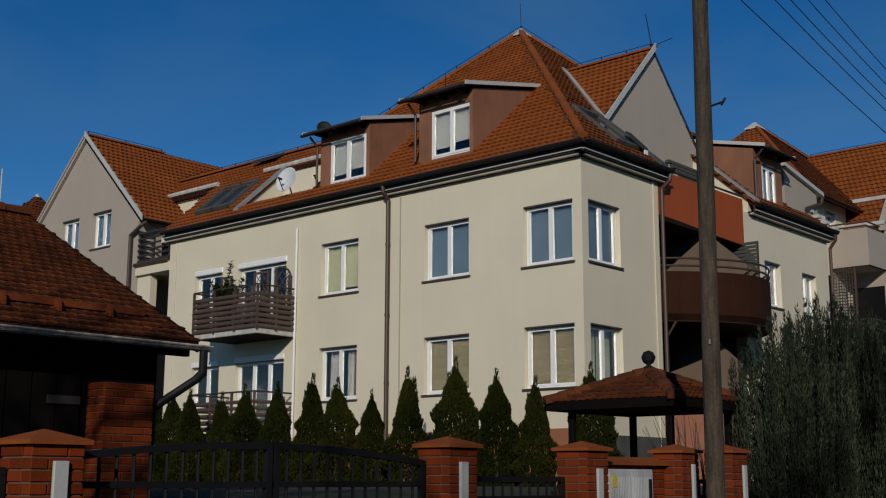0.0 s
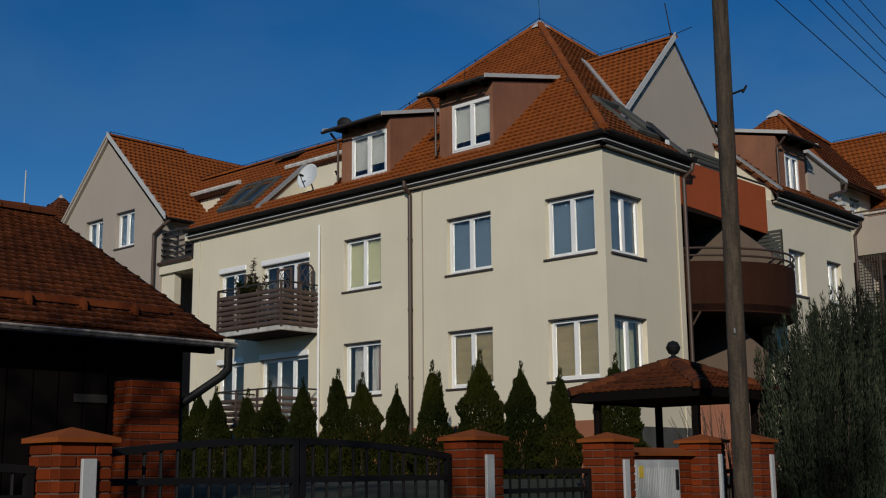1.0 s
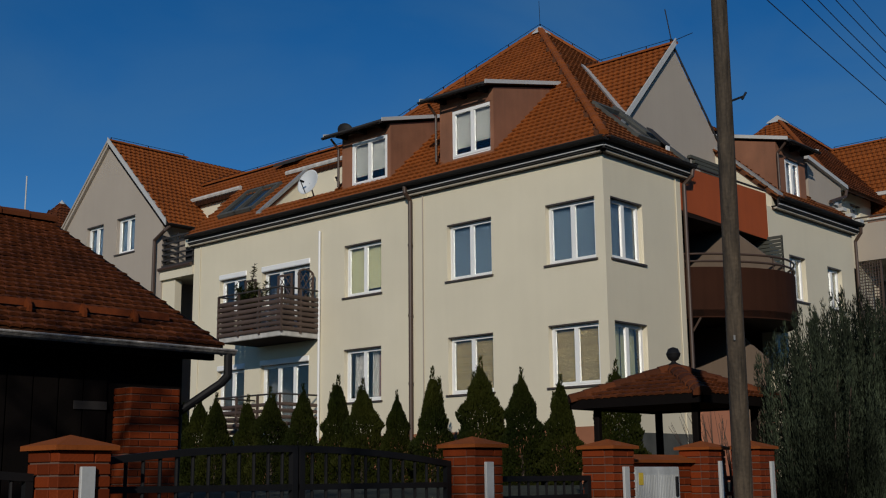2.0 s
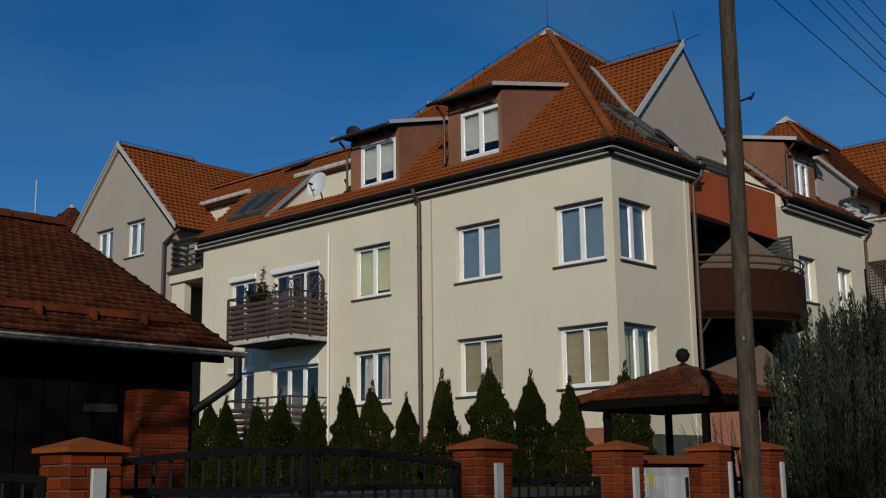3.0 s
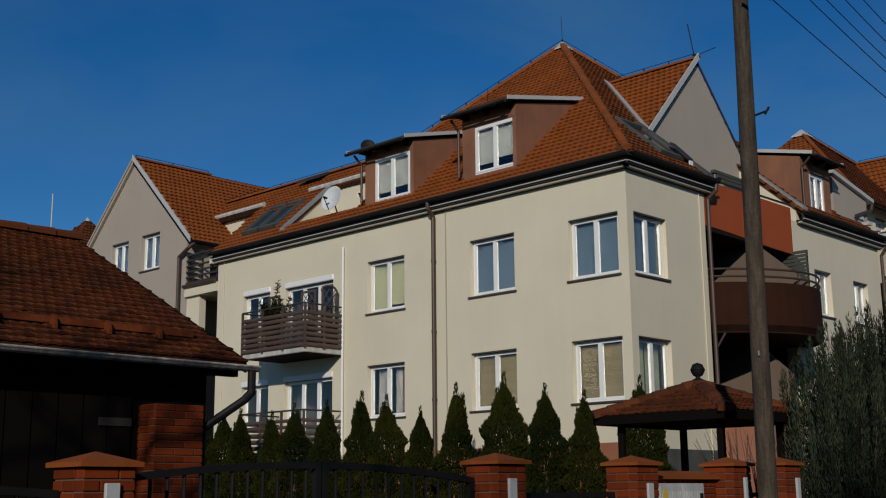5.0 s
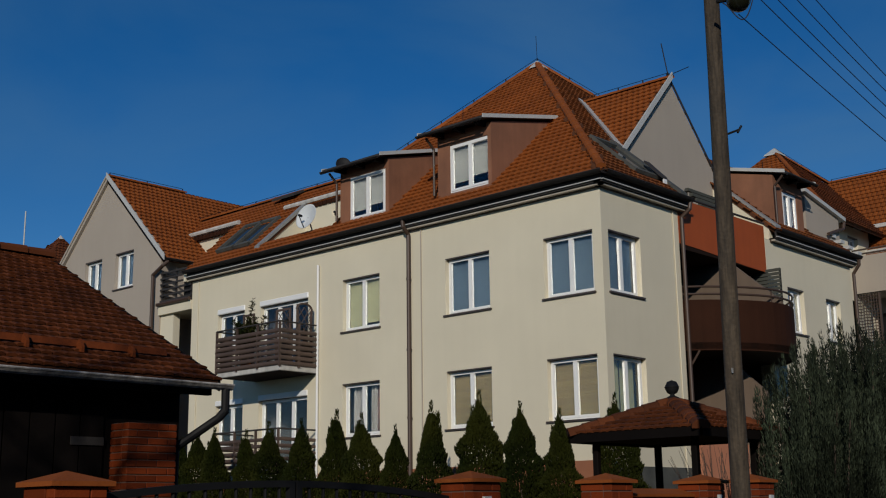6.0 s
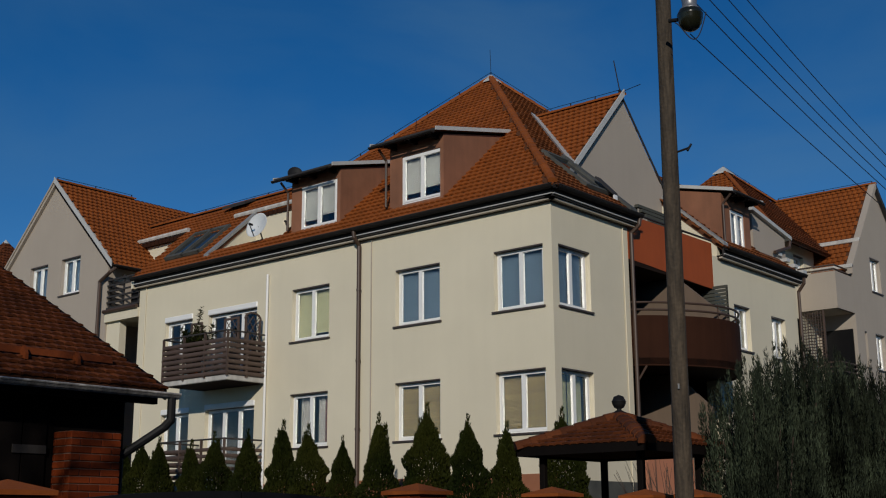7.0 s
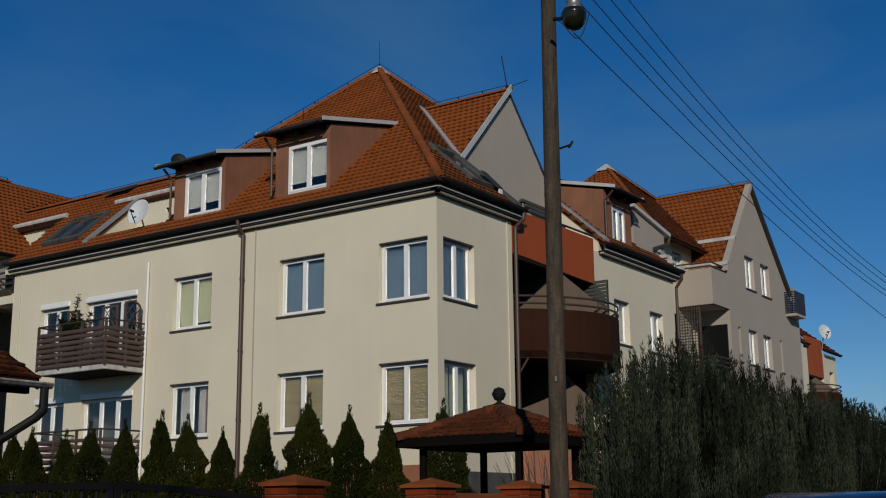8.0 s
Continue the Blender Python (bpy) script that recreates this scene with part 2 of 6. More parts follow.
def lathe(bm, profile, n=20, m=None):
    """Turn (radius, z) pairs round the z axis."""
    rings = [[bm.verts.new((r * math.cos(2 * math.pi * i / n), r * math.sin(2 * math.pi * i / n), z)) for i in range(n)] for r, z in profile]
    for a, b in zip(rings, rings[1:]):
        for i in range(n):
            j = (i + 1) % n
            bm.faces.new((a[i], a[j], b[j], b[i]))
    if m is not None:
        bmesh.ops.transform(bm, matrix=m, verts=[v for r in rings for v in r])


def inside(poly, u, v):
    hit = False
    for (x0, y0), (x1, y1) in zip(poly, poly[1:] + poly[:1]):
        if (y0 > v) != (y1 > v) and u < (x1 - x0) * (v - y0) / (y1 - y0) + x0:
            hit = not hit
    return hit


class Face:
    """A wall plane: u runs along it, z up, n points outwards."""
    def __init__(self, origin, u, n):
        self.o, self.u, self.n = Vector(origin), Vector(u), Vector(n)

    def p(self, u, z, out=0.0):
        return self.o + self.u * u + self.n * out + Vector((0, 0, z))

    def m(self):
        """Local x along u, y inwards, z up."""
        return Matrix(((self.u.x, -self.n.x, 0, self.o.x), (self.u.y, -self.n.y, 0, self.o.y), (0, 0, 1, self.o.z), (0, 0, 0, 1)))


FA = Face((0, 0, 0), (1, 0, 0), (0, -1, 0))        # long front, faces -y
FB = Face((0, 0, 0), (0, 1, 0), (1, 0, 0))         # street side, faces +x


def wall(name, face, u0, u1, z0, z1, holes, mat, parent, thick=0.38, label=""):
    """A wall with through openings (u0, u1, z0, z1), reveals included."""
    us = sorted({u0, u1, *[h[0] for h in holes], *[h[1] for h in holes]})
    zs = sorted({z0, z1, *[h[2] for h in holes], *[h[3] for h in holes]})
    bm = bmesh.new()
    cache = {}
    def vert(u, z, out):
        key = (round(u, 4), round(z, 4), out)
        if key not in cache:
            cache[key] = bm.verts.new(face.p(u, z, out))
        return cache[key]
    def open_at(u, z):
        return any(h[0] < u < h[1] and h[2] < z < h[3] for h in holes)
    solid = {}
    for i in range(len(us) - 1):
        for j in range(len(zs) - 1):
            solid[i, j] = not open_at((us[i] + us[i + 1]) / 2, (zs[j] + zs[j + 1]) / 2)
    for (i, j), s in solid.items():
        if not s:
            continue
        a, b, c, d = us[i], us[i + 1], zs[j], zs[j + 1]
        for out in (0.0, -thick):
            bm.faces.new([vert(a, c, out), vert(b, c, out), vert(b, d, out), vert(a, d, out)])
        for (di, dj), ends in (((-1, 0), ((a, c), (a, d))), ((1, 0), ((b, c), (b, d))), ((0, -1), ((a, c), (b, c))), ((0, 1), ((a, d), (b, d)))):
            if not solid.get((i + di, j + dj), False):
                (p, q), (r, s2) = ends
                bm.faces.new([vert(p, q, 0.0), vert(r, s2, 0.0), vert(r, s2, -thick), vert(p, q, -thick)])
    return part(name, bm, mat, parent, label)


def ring(bm, u0, u1, z0, z1, w, y0, y1, m):
    """A rectangular frame of width w, as one closed mesh."""
    co = [(u0, z0), (u1, z0), (u1, z1), (u0, z1), (u0 + w, z0 + w), (u1 - w, z0 + w), (u1 - w, z1 - w), (u0 + w, z1 - w)]
    f = [bm.verts.new(m @ Vector((u, y0, z))) for u, z in co]
    k = [bm.verts.new(m @ Vector((u, y1, z))) for u, z in co]
    for i in range(4):
        j = (i + 1) % 4
        bm.faces.new((f[i], f[j], f[j + 4], f[i + 4]))
        bm.faces.new((k[i], k[i + 4], k[j + 4], k[j]))
        bm.faces.new((f[i], k[i], k[j], f[j]))
        bm.faces.new((f[i + 4], f[j + 4], k[j + 4], k[i + 4]))


def window(face, u0, u1, z0, z1, parent, sashes=2, blind=None, blind_drop=1.0, recess=0.13, sill=True, door=False, label="", shutter=False, blind_back=0.10, lintel=True):
    """A white framed window set back in its opening: frame > sash frames' panes, sill, blind."""
    m = face.m()
    fw = 0.045
    e = 0.003
    bm = bmesh.new()
    ring(bm, u0 + e, u1 - e, z0 + e, z1 - e, fw, recess, recess + 0.07, m)
    win = part("balcony_door" if door else "window", bm, WHITE, parent, label or ("white balcony door" if door else "white two-sash window"))
    span = (u1 - u0 - 2 * fw) / sashes
    panes = []
    for i in range(sashes):
        a, b = u0 + fw + i * span + 0.002, u0 + fw + (i + 1) * span - 0.002
        sw = 0.055
        bm = bmesh.new()
        ring(bm, a, b, z0 + fw + 0.002, z1 - fw - 0.002, sw, recess - 0.015, recess + 0.055, m)
        part("sash", bm, WHITE, win)
        panes.append((a + sw, b - sw, z0 + fw + sw, z1 - fw - sw))
    for a, b, c, d in panes:
        bm = bmesh.new()
        box(bm, a - 0.01, b + 0.01, recess + 0.02, recess + 0.034, c - 0.01, d + 0.01, m)
        pane = part("pane", bm, GLASS, win)
        pane.visible_shadow = False
    if sill:
        bm = bmesh.new()
        box(bm, u0 - 0.05, u1 + 0.05, -0.05, recess - 0.016, z0 - 0.045, z0 - 0.004, m)
        part("sill", bm, SILL, win, "dark metal sill")
    if lintel:
        # dark strip that paints the shade on the underside of the opening's top
        bm = bmesh.new()
        box(bm, u0 + 0.004, u1 - 0.004, 0.004, recess - 0.016, z1 - 0.028, z1 - 0.003, m)
        part("lintel_profile", bm, SILL, win, "dark strip standing in for the shade under the lintel")
    if shutter:
        bm = bmesh.new()
        box(bm, u0 - 0.02, u1 + 0.02, -0.03, recess - 0.02, z1 - 0.02, z1 + 0.14, m)
        bevel_all(bm, 0.02)
        part("shutter_box", bm, WHITE, win, "white roller shutter box")
    if blind is BAMBOO:
        bm = bmesh.new()
        n = int((z1 - z0 - 0.2) * blind_drop / 0.03)
        for i in range(n):
            z = z1 - 0.12 - i * 0.03
            box(bm, u0 + 0.08, u1 - 0.08, recess + blind_back, recess + blind_back + 0.008, z - 0.027, z, m)
        part("blind", bm, BAMBOO, win, "slatted bamboo blind, drawn down")
    elif blind is CURTAIN:
        for a, b, mat in ((u0 + 0.16, u0 + (u1 - u0) * 0.42, CURTAIN), (u1 - (u1 - u0) * 0.42, u1 - (u1 - u0) * 0.26, CURTAIN), (u1 - (u1 - u0) * 0.25, u1 - 0.06, RED_CURTAIN)):
            bm = bmesh.new()
            cols = 14
            pts = []
            for i in range(cols + 1):
                u = a + (b - a) * i / cols
                y = recess + blind_back + 0.05 + 0.03 * math.sin(i * 1.9)
                pts.append((bm.verts.new((u, y, z0 + 0.05)), bm.verts.new((u, y + 0.01, z1 - 0.08))))
            for p, q in zip(pts, pts[1:]):
                bm.faces.new((p[0], q[0], q[1], p[1]))
            bmesh.ops.transform(bm, matrix=m, verts=bm.verts)
            part("curtain", bm, mat, win)
    elif blind is not None:
        # the blue sheets paint sky reflection; green and grey ones are blinds
        for i, (a, b, c, d) in enumerate(panes):
            drop = blind_drop if i else min(1.0, blind_drop + 0.08)
            bm = bmesh.new()
            box(bm, a - 0.03, b + 0.03, recess + blind_back, recess + blind_back + 0.006, d - (d - c) * drop, d + 0.03, m)
            part("blind", bm, blind, win, "closed roller blind")
    return win


# one curved clay tile, 0.25 wide and 0.36 long, lower edge towards -y
def tile_mesh(name, mat, w=0.25, l=0.36, curve=1.0):
    me = bpy.data.meshes.new(name)
    x = [-w / 2, -w / 2 + 0.22 * w, w / 2 - 0.36 * w, w / 2 - 0.10 * w]
    z = [curve * k for k in (-0.006, 0.014, 0.012, -0.006)]
    vs, fs = [], []
    for xx, zz in zip(x, z):
        vs += [(xx, -l / 2, zz + 0.022 + 0.018 * curve), (xx, l / 2, zz - 0.008), (xx, -l / 2, zz + 0.0)]
    for i in range(3):
        a, b = 3 * i, 3 * i + 3
        fs += [(a, b, b + 1, a + 1), (a, a + 2, b + 2, b)]
    fs += [(0, 1, 2), (9, 11, 10)]
    me.from_pydata(vs, [], fs)
    me.materials.append(mat)
    return me


TILE_MESH = {(k, s): tile_mesh("roof_tile", m, 0.215 * s, 0.31 * s, 0.55 if s < 0.7 else 1.0) for k, m in ((TILE, TILE_ONE), (OLD_SHADED_TILE, OLD_TILE_ONE), (STREET_TILE, STREET_TILE)) for s in (1.0, 0.88, 0.78, 0.60)}


def roof_slope(name, pts, parent, mat, holes=(), near=None, size=0.88, thick=0.10, deck=True, lap=0.0):
    """A tiled slope over the planar polygon pts (first edge: the eave, level). Deck slab, then tiles in staggered rows.
    near: a point of the plan round which up to 300 tiles are pieces of their own."""
    pitch_u, pitch_v = 0.212 * size, 0.27 * size
    P = [Vector(p) for p in pts]
    u = (P[1] - P[0]).normalized()
    n = Vector((0, 0, 0))
    for i in range(1, len(P) - 1):
        n += (P[i] - P[0]).cross(P[i + 1] - P[0])
    n.normalize()
    if n.z < 0:
        n = -n
    v = n.cross(u)
    if v.z < 0:
        v, u = -v, -u
    flat = [((p - P[0]).dot(u), (p - P[0]).dot(v)) for p in P]
    cut = [[((Vector(p) - P[0]).dot(u), (Vector(p) - P[0]).dot(v)) for p in h] for h in holes]
    us, vs = [f[0] for f in flat], [f[1] for f in flat]
    if deck:
        bm = bmesh.new()
        if not holes:
            slab(bm, P, -n * thick)
        else:
            step = 0.3
            nu, nv = int((max(us) - min(us)) / step) + 1, int((max(vs) - min(vs)) / step) + 1
            for i in range(nu):
                for j in range(nv):
                    a, b = min(us) + i * step, min(vs) + j * step
                    mid = (a + step / 2, b + step / 2)
                    if inside(flat, *mid) and not any(inside(c, *mid) for c in cut):
                        q = [P[0] + u * s + v * t for s, t in ((a, b), (a + step, b), (a + step, b + step), (a, b + step))]
                        slab(bm, q, -n * thick)
        part("roof_deck", bm, DECK, parent)
    rot = Matrix((u, v, n)).transposed()
    places = []
    rows = int((max(vs) - min(vs)) / pitch_v) + 1
    for r in range(rows):
        b = min(vs) + (r + 0.5) * pitch_v
        cols = int((max(us) - min(us)) / pitch_u) + 2
        for c in range(cols):
            a = min(us) + (c + (0.5 if r % 2 else 0.0)) * pitch_u
            if any(inside(flat, a + d, b) for d in (0.0, -lap * pitch_u, lap * pitch_u)) and not any(inside(h, a, b) for h in cut):
                places.append((P[0] + u * a + v * b, r, c))
    single = set()
    if near is not None:
        order = sorted(range(len(places)), key=lambda k: (places[k][0] - Vector(near)).length)
        single = set(order[:300])
    rng = random.Random(len(places))
    base = TILE_MESH[mat, size]
    bv = np.array([w.co[:] for w in base.vertices])
    bf = [tuple(p.vertices) for p in base.polygons]
    allv, allf = [], []
    R = np.array(rot)
    for k, (p, r, c) in enumerate(places):
        lift = rng.uniform(0.0, 0.008)
        if k in single:
            ob = link_mesh("roof_tile", base, None, parent)
            ob.matrix_basis = Matrix.Translation(p + n * lift) @ rot.to_4x4()
        else:
            w = bv @ R.T + np.array(p + n * lift)
            off = len(allv)
            allv.extend(map(tuple, w))
            allf.extend(tuple(i + off for i in f) for f in bf)
    if allf:
        me = bpy.data.meshes.new(name)
        me.from_pydata(allv, [], allf)
        link_mesh(name, me, mat, parent, kind="stuff")
    return n


def ridge_tiles(parent, a, b, mat, r=0.085, length=0.4, name="ridge_tiles", label="", lift=0.035):
    """Half-round tiles along a ridge or hip, each a little tapered and overlapping the next."""
    a, b = Vector(a), Vector(b)
    d = b - a
    n = max(2, int(d.length / length))
    bm = bmesh.new()
    q = d.to_track_quat("Y", "Z").to_matrix()
    for i in range(n):
        p0, p1 = a + d * (i / n), a + d * ((i + 1.12) / n)
        rings = []
        for p, rr in ((p0, r * 1.08), (p1, r * 0.92)):
            rings.append([bm.verts.new(p + q @ Vector((rr * math.cos(t), 0, rr * math.sin(t) * 0.75 + lift))) for t in [math.pi * (k / 6 * 1.2 - 0.1) for k in range(7)]])
        for k in range(6):
            bm.faces.new((rings[0][k], rings[0][k + 1], rings[1][k + 1], rings[1][k]))
        bm.faces.new(rings[0])
    return part(name, bm, mat, parent, label, kind="stuff")


def sweep(bm, pts, r, n=8):
    """One round bar along a bent line."""
    pts = [Vector(p) for p in pts]
    rings = []
    for i, p in enumerate(pts):
        d = (pts[min(i + 1, len(pts) - 1)] - pts[max(i - 1, 0)]).normalized()
        s = d.cross(Vector((0, 0, 1))).normalized()
        u = s.cross(d)
        rings.append([bm.verts.new(p + s * (r * math.cos(2 * math.pi * k / n)) + u * (r * math.sin(2 * math.pi * k / n))) for k in range(n)])
    for a, c in zip(rings, rings[1:]):
        for k in range(n):
            bm.faces.new((a[k], a[(k + 1) % n], c[(k + 1) % n], c[k]))
    bm.faces.new(rings[0])
    bm.faces.new(rings[-1])


def pipe(parent, pts, r, mat, name="downpipe", label=""):
    bm = bmesh.new()
    for p, q in zip(pts, pts[1:]):
        tube(bm, p, q, r, n=10)
    for p in pts[1:-1]:
        bmesh.ops.create_icosphere(bm, subdivisions=1, radius=r * 1.12, matrix=Matrix.Translation(p))
    return part(name, bm, mat, parent, label)


def gutter(parent, a, b, out, mat=None, r=0.075):
    """A half-round gutter from a to b with a front bead and brackets."""
    a, b, out = Vector(a), Vector(b), Vector(out)
    bm = bmesh.new()
    prev = None
    for k in range(9):
        t = math.pi * (1 + k / 8)
        off = out * (r * math.cos(t)) + Vector((0, 0, r * math.sin(t)))
        cur = (bm.verts.new(a + off), bm.verts.new(b + off))
        if prev:
            bm.faces.new((prev[0], cur[0], cur[1], prev[1]))
        prev = cur
    bmesh.ops.solidify(bm, geom=list(bm.faces), thickness=0.006)
    tube(bm, a + out * r, b + out * r, 0.013, n=6)
    n = max(2, int((b - a).length / 0.9))
    for i in range(n + 1):
        p = a + (b - a) * (i / n)
        tube(bm, p - out * (r + 0.05), p + out * r, 0.008, n=5)
    return part("gutter", bm, mat or DARK_METAL, parent, "dark brown half-round gutter")


# ---------------------------------------------------------------- plan of repeated things
THUJAS = [(-13.08, 3.61), (-12.15, 3.63), (-11.39, 3.80), (-10.4, 3.78), (-9.33, 3.69), (-8.32, 3.80), (-7.2, 3.82), (-5.85, 3.95), (-5.01, 3.80), (-4.02, 3.5), (-3.01, 3.95), (-1.65, 4.05), (-0.56, 3.75), (0.61, 3.55), (1.78, 3.73)]
HEDGE = [(7.2, -5.35, 3.75), (7.2, -4.2, 4.1), (7.2, -3.0, 4.15), (7.3, -1.7, 4.05), (7.2, -0.4, 4.0), (7.3, 1.0, 3.9), (7.2, 2.5, 3.95), (7.3, 4.1, 3.8), (7.2, 5.7, 3.85), (7.2, 7.4, 3.8), (7.2, 9.0, 3.7)]
WIRES = [((9.40, -11.0, 6.47), (9.4, 16.0, 4.45), 0.64), ((9.42, -10.95, 6.86), (9.4, 16.0, 6.55), 1.35), ((9.44, -10.9, 7.04), (9.45, 16.0, 6.7), 1.45), ((9.46, -10.9, 7.28), (9.5, 16.0, 7.0), 1.6), ((9.48, -10.9, 7.55), (9.55, 16.0, 7.3), 1.8)]
FAR_TREES = [(-10.0, 62.0, 9.0), (-5.0, 72.0, 8.5), (3.0, 84.0, 9.0)]
# ---------------------------------------------------------------- ground and street
FENCE_X = 8.0


def height(x, y):
    """The garden rises from the fence towards the house; the street is level."""
    t = min(1.0, max(0.0, (FENCE_X - 0.3 - x) / 6.0))
    return 1.45 * t * t * (3 - 2 * t)


bm = bmesh.new()
xs = [-400, -120, -60, -30, -24, -18, -12, -6, -3] + [0.5 * i for i in range(0, 17)] + [8.6, 20, 60, 140, 400]
ys = [-400, -140, -70, -40] + list(range(-30, 41, 5)) + [60, 100, 180, 420]
grid = [[bm.verts.new((x, y, height(x, y))) for y in ys] for x in xs]
for i in range(len(xs) - 1):
    for j in range(len(ys) - 1):
        bm.faces.new((grid[i][j], grid[i + 1][j], grid[i + 1][j + 1], grid[i][j + 1]))
tagged(part("ground", bm, LAWN, None), "rough dark grass ground rising to the house", "ground", kind="structure")
bm = bmesh.new()
box(bm, 10.4, 18.5, -120, 200, 0.002, 0.02)
tagged(part("road", bm, ASPHALT, None), "grey asphalt street beside the fence", "road", kind="structure")
bm = bmesh.new()
box(bm, 8.5, 10.2, -120, 200, 0.0, 0.12)
tagged(part("pavement", bm, PAVER, None), "grey paved footway along the fence", "pavement", kind="structure")
bm = bmesh.new()
box(bm, 10.2, 10.38, -120, 200, 0.0, 0.14)
bevel_all(bm, 0.015)
tagged(part("kerb", bm, CONCRETE, None), "grey concrete kerb between footway and street", "kerb", kind="structure")

# ---------------------------------------------------------------- the apartment house
house = thing("apartment_building", "beige rendered three-storey apartment house with orange clay tile roofs", "building")
EZ, S = 8.85, 0.8905          # eave height and roof slope
WB, WT = 1.0, 8.75            # bottom and top of the walls
Z2 = (6.36, 7.77)
Z1 = (3.58, 4.97)
A_WIN = [(-8.46, -7.05), (-4.72, -3.28), (-1.64, -0.25)]
SMALL, DOOR = (-13.95, -12.68), (-11.95, -9.87)


def za(y):
    return EZ + S * (y + 0.4)


def zb(x):
    return EZ + S * (0.4 - x)


holes = [(*u, *z) for u in A_WIN for z in (Z1, Z2)]
holes += [(*SMALL, 6.36, 7.50), (*DOOR, 5.56, 7.50), (*SMALL, 3.58, 4.78), (*DOOR, 2.78, 4.80)]
wall("front_wall", FA, -15.3, 0.0, WB, WT, holes, STUCCO, house, 0.22)
wall("street_wall", FB, 0.22, 3.25, WB, WT, [(0.25, 1.53, *Z1), (0.25, 1.53, *Z2)], STUCCO, house, 0.22)
wall("street_wall", FB, 7.66, 12.98, WB, WT, [(8.78, 9.75, 6.30, 7.56), (11.14, 12.08, 6.28, 7.52)], STUCCO, house)
# plinth, a touch proud of the wall
bm = bmesh.new()
box(bm, -15.3, 0.03, -0.03, -0.004, 1.0, 2.68)
part("plinth", bm, PLINTH, house, "red-brown plinth band")
bm = bmesh.new()
box(bm, 0.004, 0.03, -0.004, 3.25, 1.0, 2.55)
part("plinth", bm, SKYLIGHT, house, "dark grey plinth band")

for k, u in enumerate(A_WIN):
    up = (BLIND_GREEN, BLIND_SKY, BLIND_SKY)[k]
    low = (CURTAIN, BAMBOO, BAMBOO)[k]
    window(FA, *u, *Z2, house, blind=up, blind_drop=0.93 if k == 0 else 1.0)
    window(FA, *u, *Z1, house, blind=low)
window(FB, 0.25, 1.53, *Z2, house, blind=BLIND_SKY)
window(FB, 0.25, 1.53, *Z1, house, blind=BLIND_GREEN, blind_back=0.2)
window(FB, 8.78, 9.75, 6.30, 7.56, house, blind=BLIND_GREY)
window(FB, 11.14, 12.08, 6.28, 7.52, house, blind=BLIND_GREY)
for dz in (0.0, -2.75):
    window(FA, *SMALL, 6.36 + (dz if dz == 0 else -2.78), 7.50 + (dz if dz == 0 else -2.72), house, blind=None, shutter=True)
    window(FA, *DOOR, 5.56 + (dz if dz == 0 else -2.78), 7.50 + (dz if dz == 0 else -2.70), house, sashes=3, blind=None, sill=False, door=True, shutter=True)

# rooms behind: floors and a back wall, so that nothing shows through
bm = bmesh.new()
for z in (2.6, 5.4, 8.2):
    box(bm, -15.2, -0.4, 0.4, 5.0, z, z + 0.2)
    box(bm, -5.0, -0.4, 8.1, 12.9, z, z + 0.2)
    box(bm, -5.0, -0.4, 0.4, 3.1, z + 0.21, z + 0.22)
box(bm, -15.2, -5.0, 5.0, 5.2, WB, 8.8)
box(bm, -5.2, -5.0, 5.2, 24.0, WB, 8.8)
for x in (-15.25, -12.3, -9.2, -5.6, -2.4):
    box(bm, x, x + 0.1, 0.4, 5.0, WB, 8.8)
part("inner_walls", bm, INSIDE, house)

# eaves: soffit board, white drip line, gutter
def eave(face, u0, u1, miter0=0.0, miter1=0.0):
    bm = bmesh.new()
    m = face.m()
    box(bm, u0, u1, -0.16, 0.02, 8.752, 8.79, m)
    part("soffit", bm, DARK_SHADED_WOOD, house, "dark timber soffit")
    # brown strip: the eave's shadow at the wall top, put in as colour
    bm = bmesh.new()
    box(bm, u0 + miter0 * 0.15, u1 + miter1 * 0.05, -0.05, -0.003, 8.680, 8.75, m)
    part("cornice", bm, BROWN_METAL, house, "dark brown strip painting the eave shadow on the wall")
    bm = bmesh.new()
    box(bm, u0 + miter0 * 0.05, u1 + miter1 * 0.15, -0.15, -0.052, 8.706, 8.748, m)
    part("cornice_lip", bm, WEATHERED, house, "weathered grey-brown cornice lip")
    bm = bmesh.new()
    box(bm, u0, u1 + miter1 * 0.16, -0.20, -0.16, 8.76, 9.03, m)
    part("fascia", bm, DARK_METAL, house, "dark fascia board")
    bm = bmesh.new()
    box(bm, u0, u1 + miter1 * 0.20, -0.245, -0.202, 8.800, 8.820, m)
    part("drip_strip", bm, WHITE_METAL, house, "pale drip strip under the gutter")
    gutter(house, face.p(u0, 8.99, 0.30), face.p(u1 + miter1 * 0.3, 8.99, 0.30), face.n, r=0.09)


eave(FA, -15.35, 0.0, 0, 1)
eave(FB, -0.20, 3.45, 1, 0)
eave(FB, 7.95, 13.1)

# roof slopes
AP = Vector((-7.09, 7.09, za(7.09)))
RZ_Y = 2.86
TERR = [(-12.25, 0.3), (-9.25, 0.3), (-9.25, 1.95), (-12.25, 1.95)]
D1, D2 = (-8.88, -6.98), (-5.18, -3.37)
skyl = [(-14.55, 0.40), (-12.95, 0.40), (-12.95, 1.45), (-14.55, 1.45)]
up3 = lambda poly: [(x, y, za(y)) for x, y in poly]
dhole = lambda d: [(d[0] + 0.05, 0.27), (d[1] - 0.05, 0.27), (d[1] - 0.05, 2.6), (d[0] + 0.05, 2.6)]
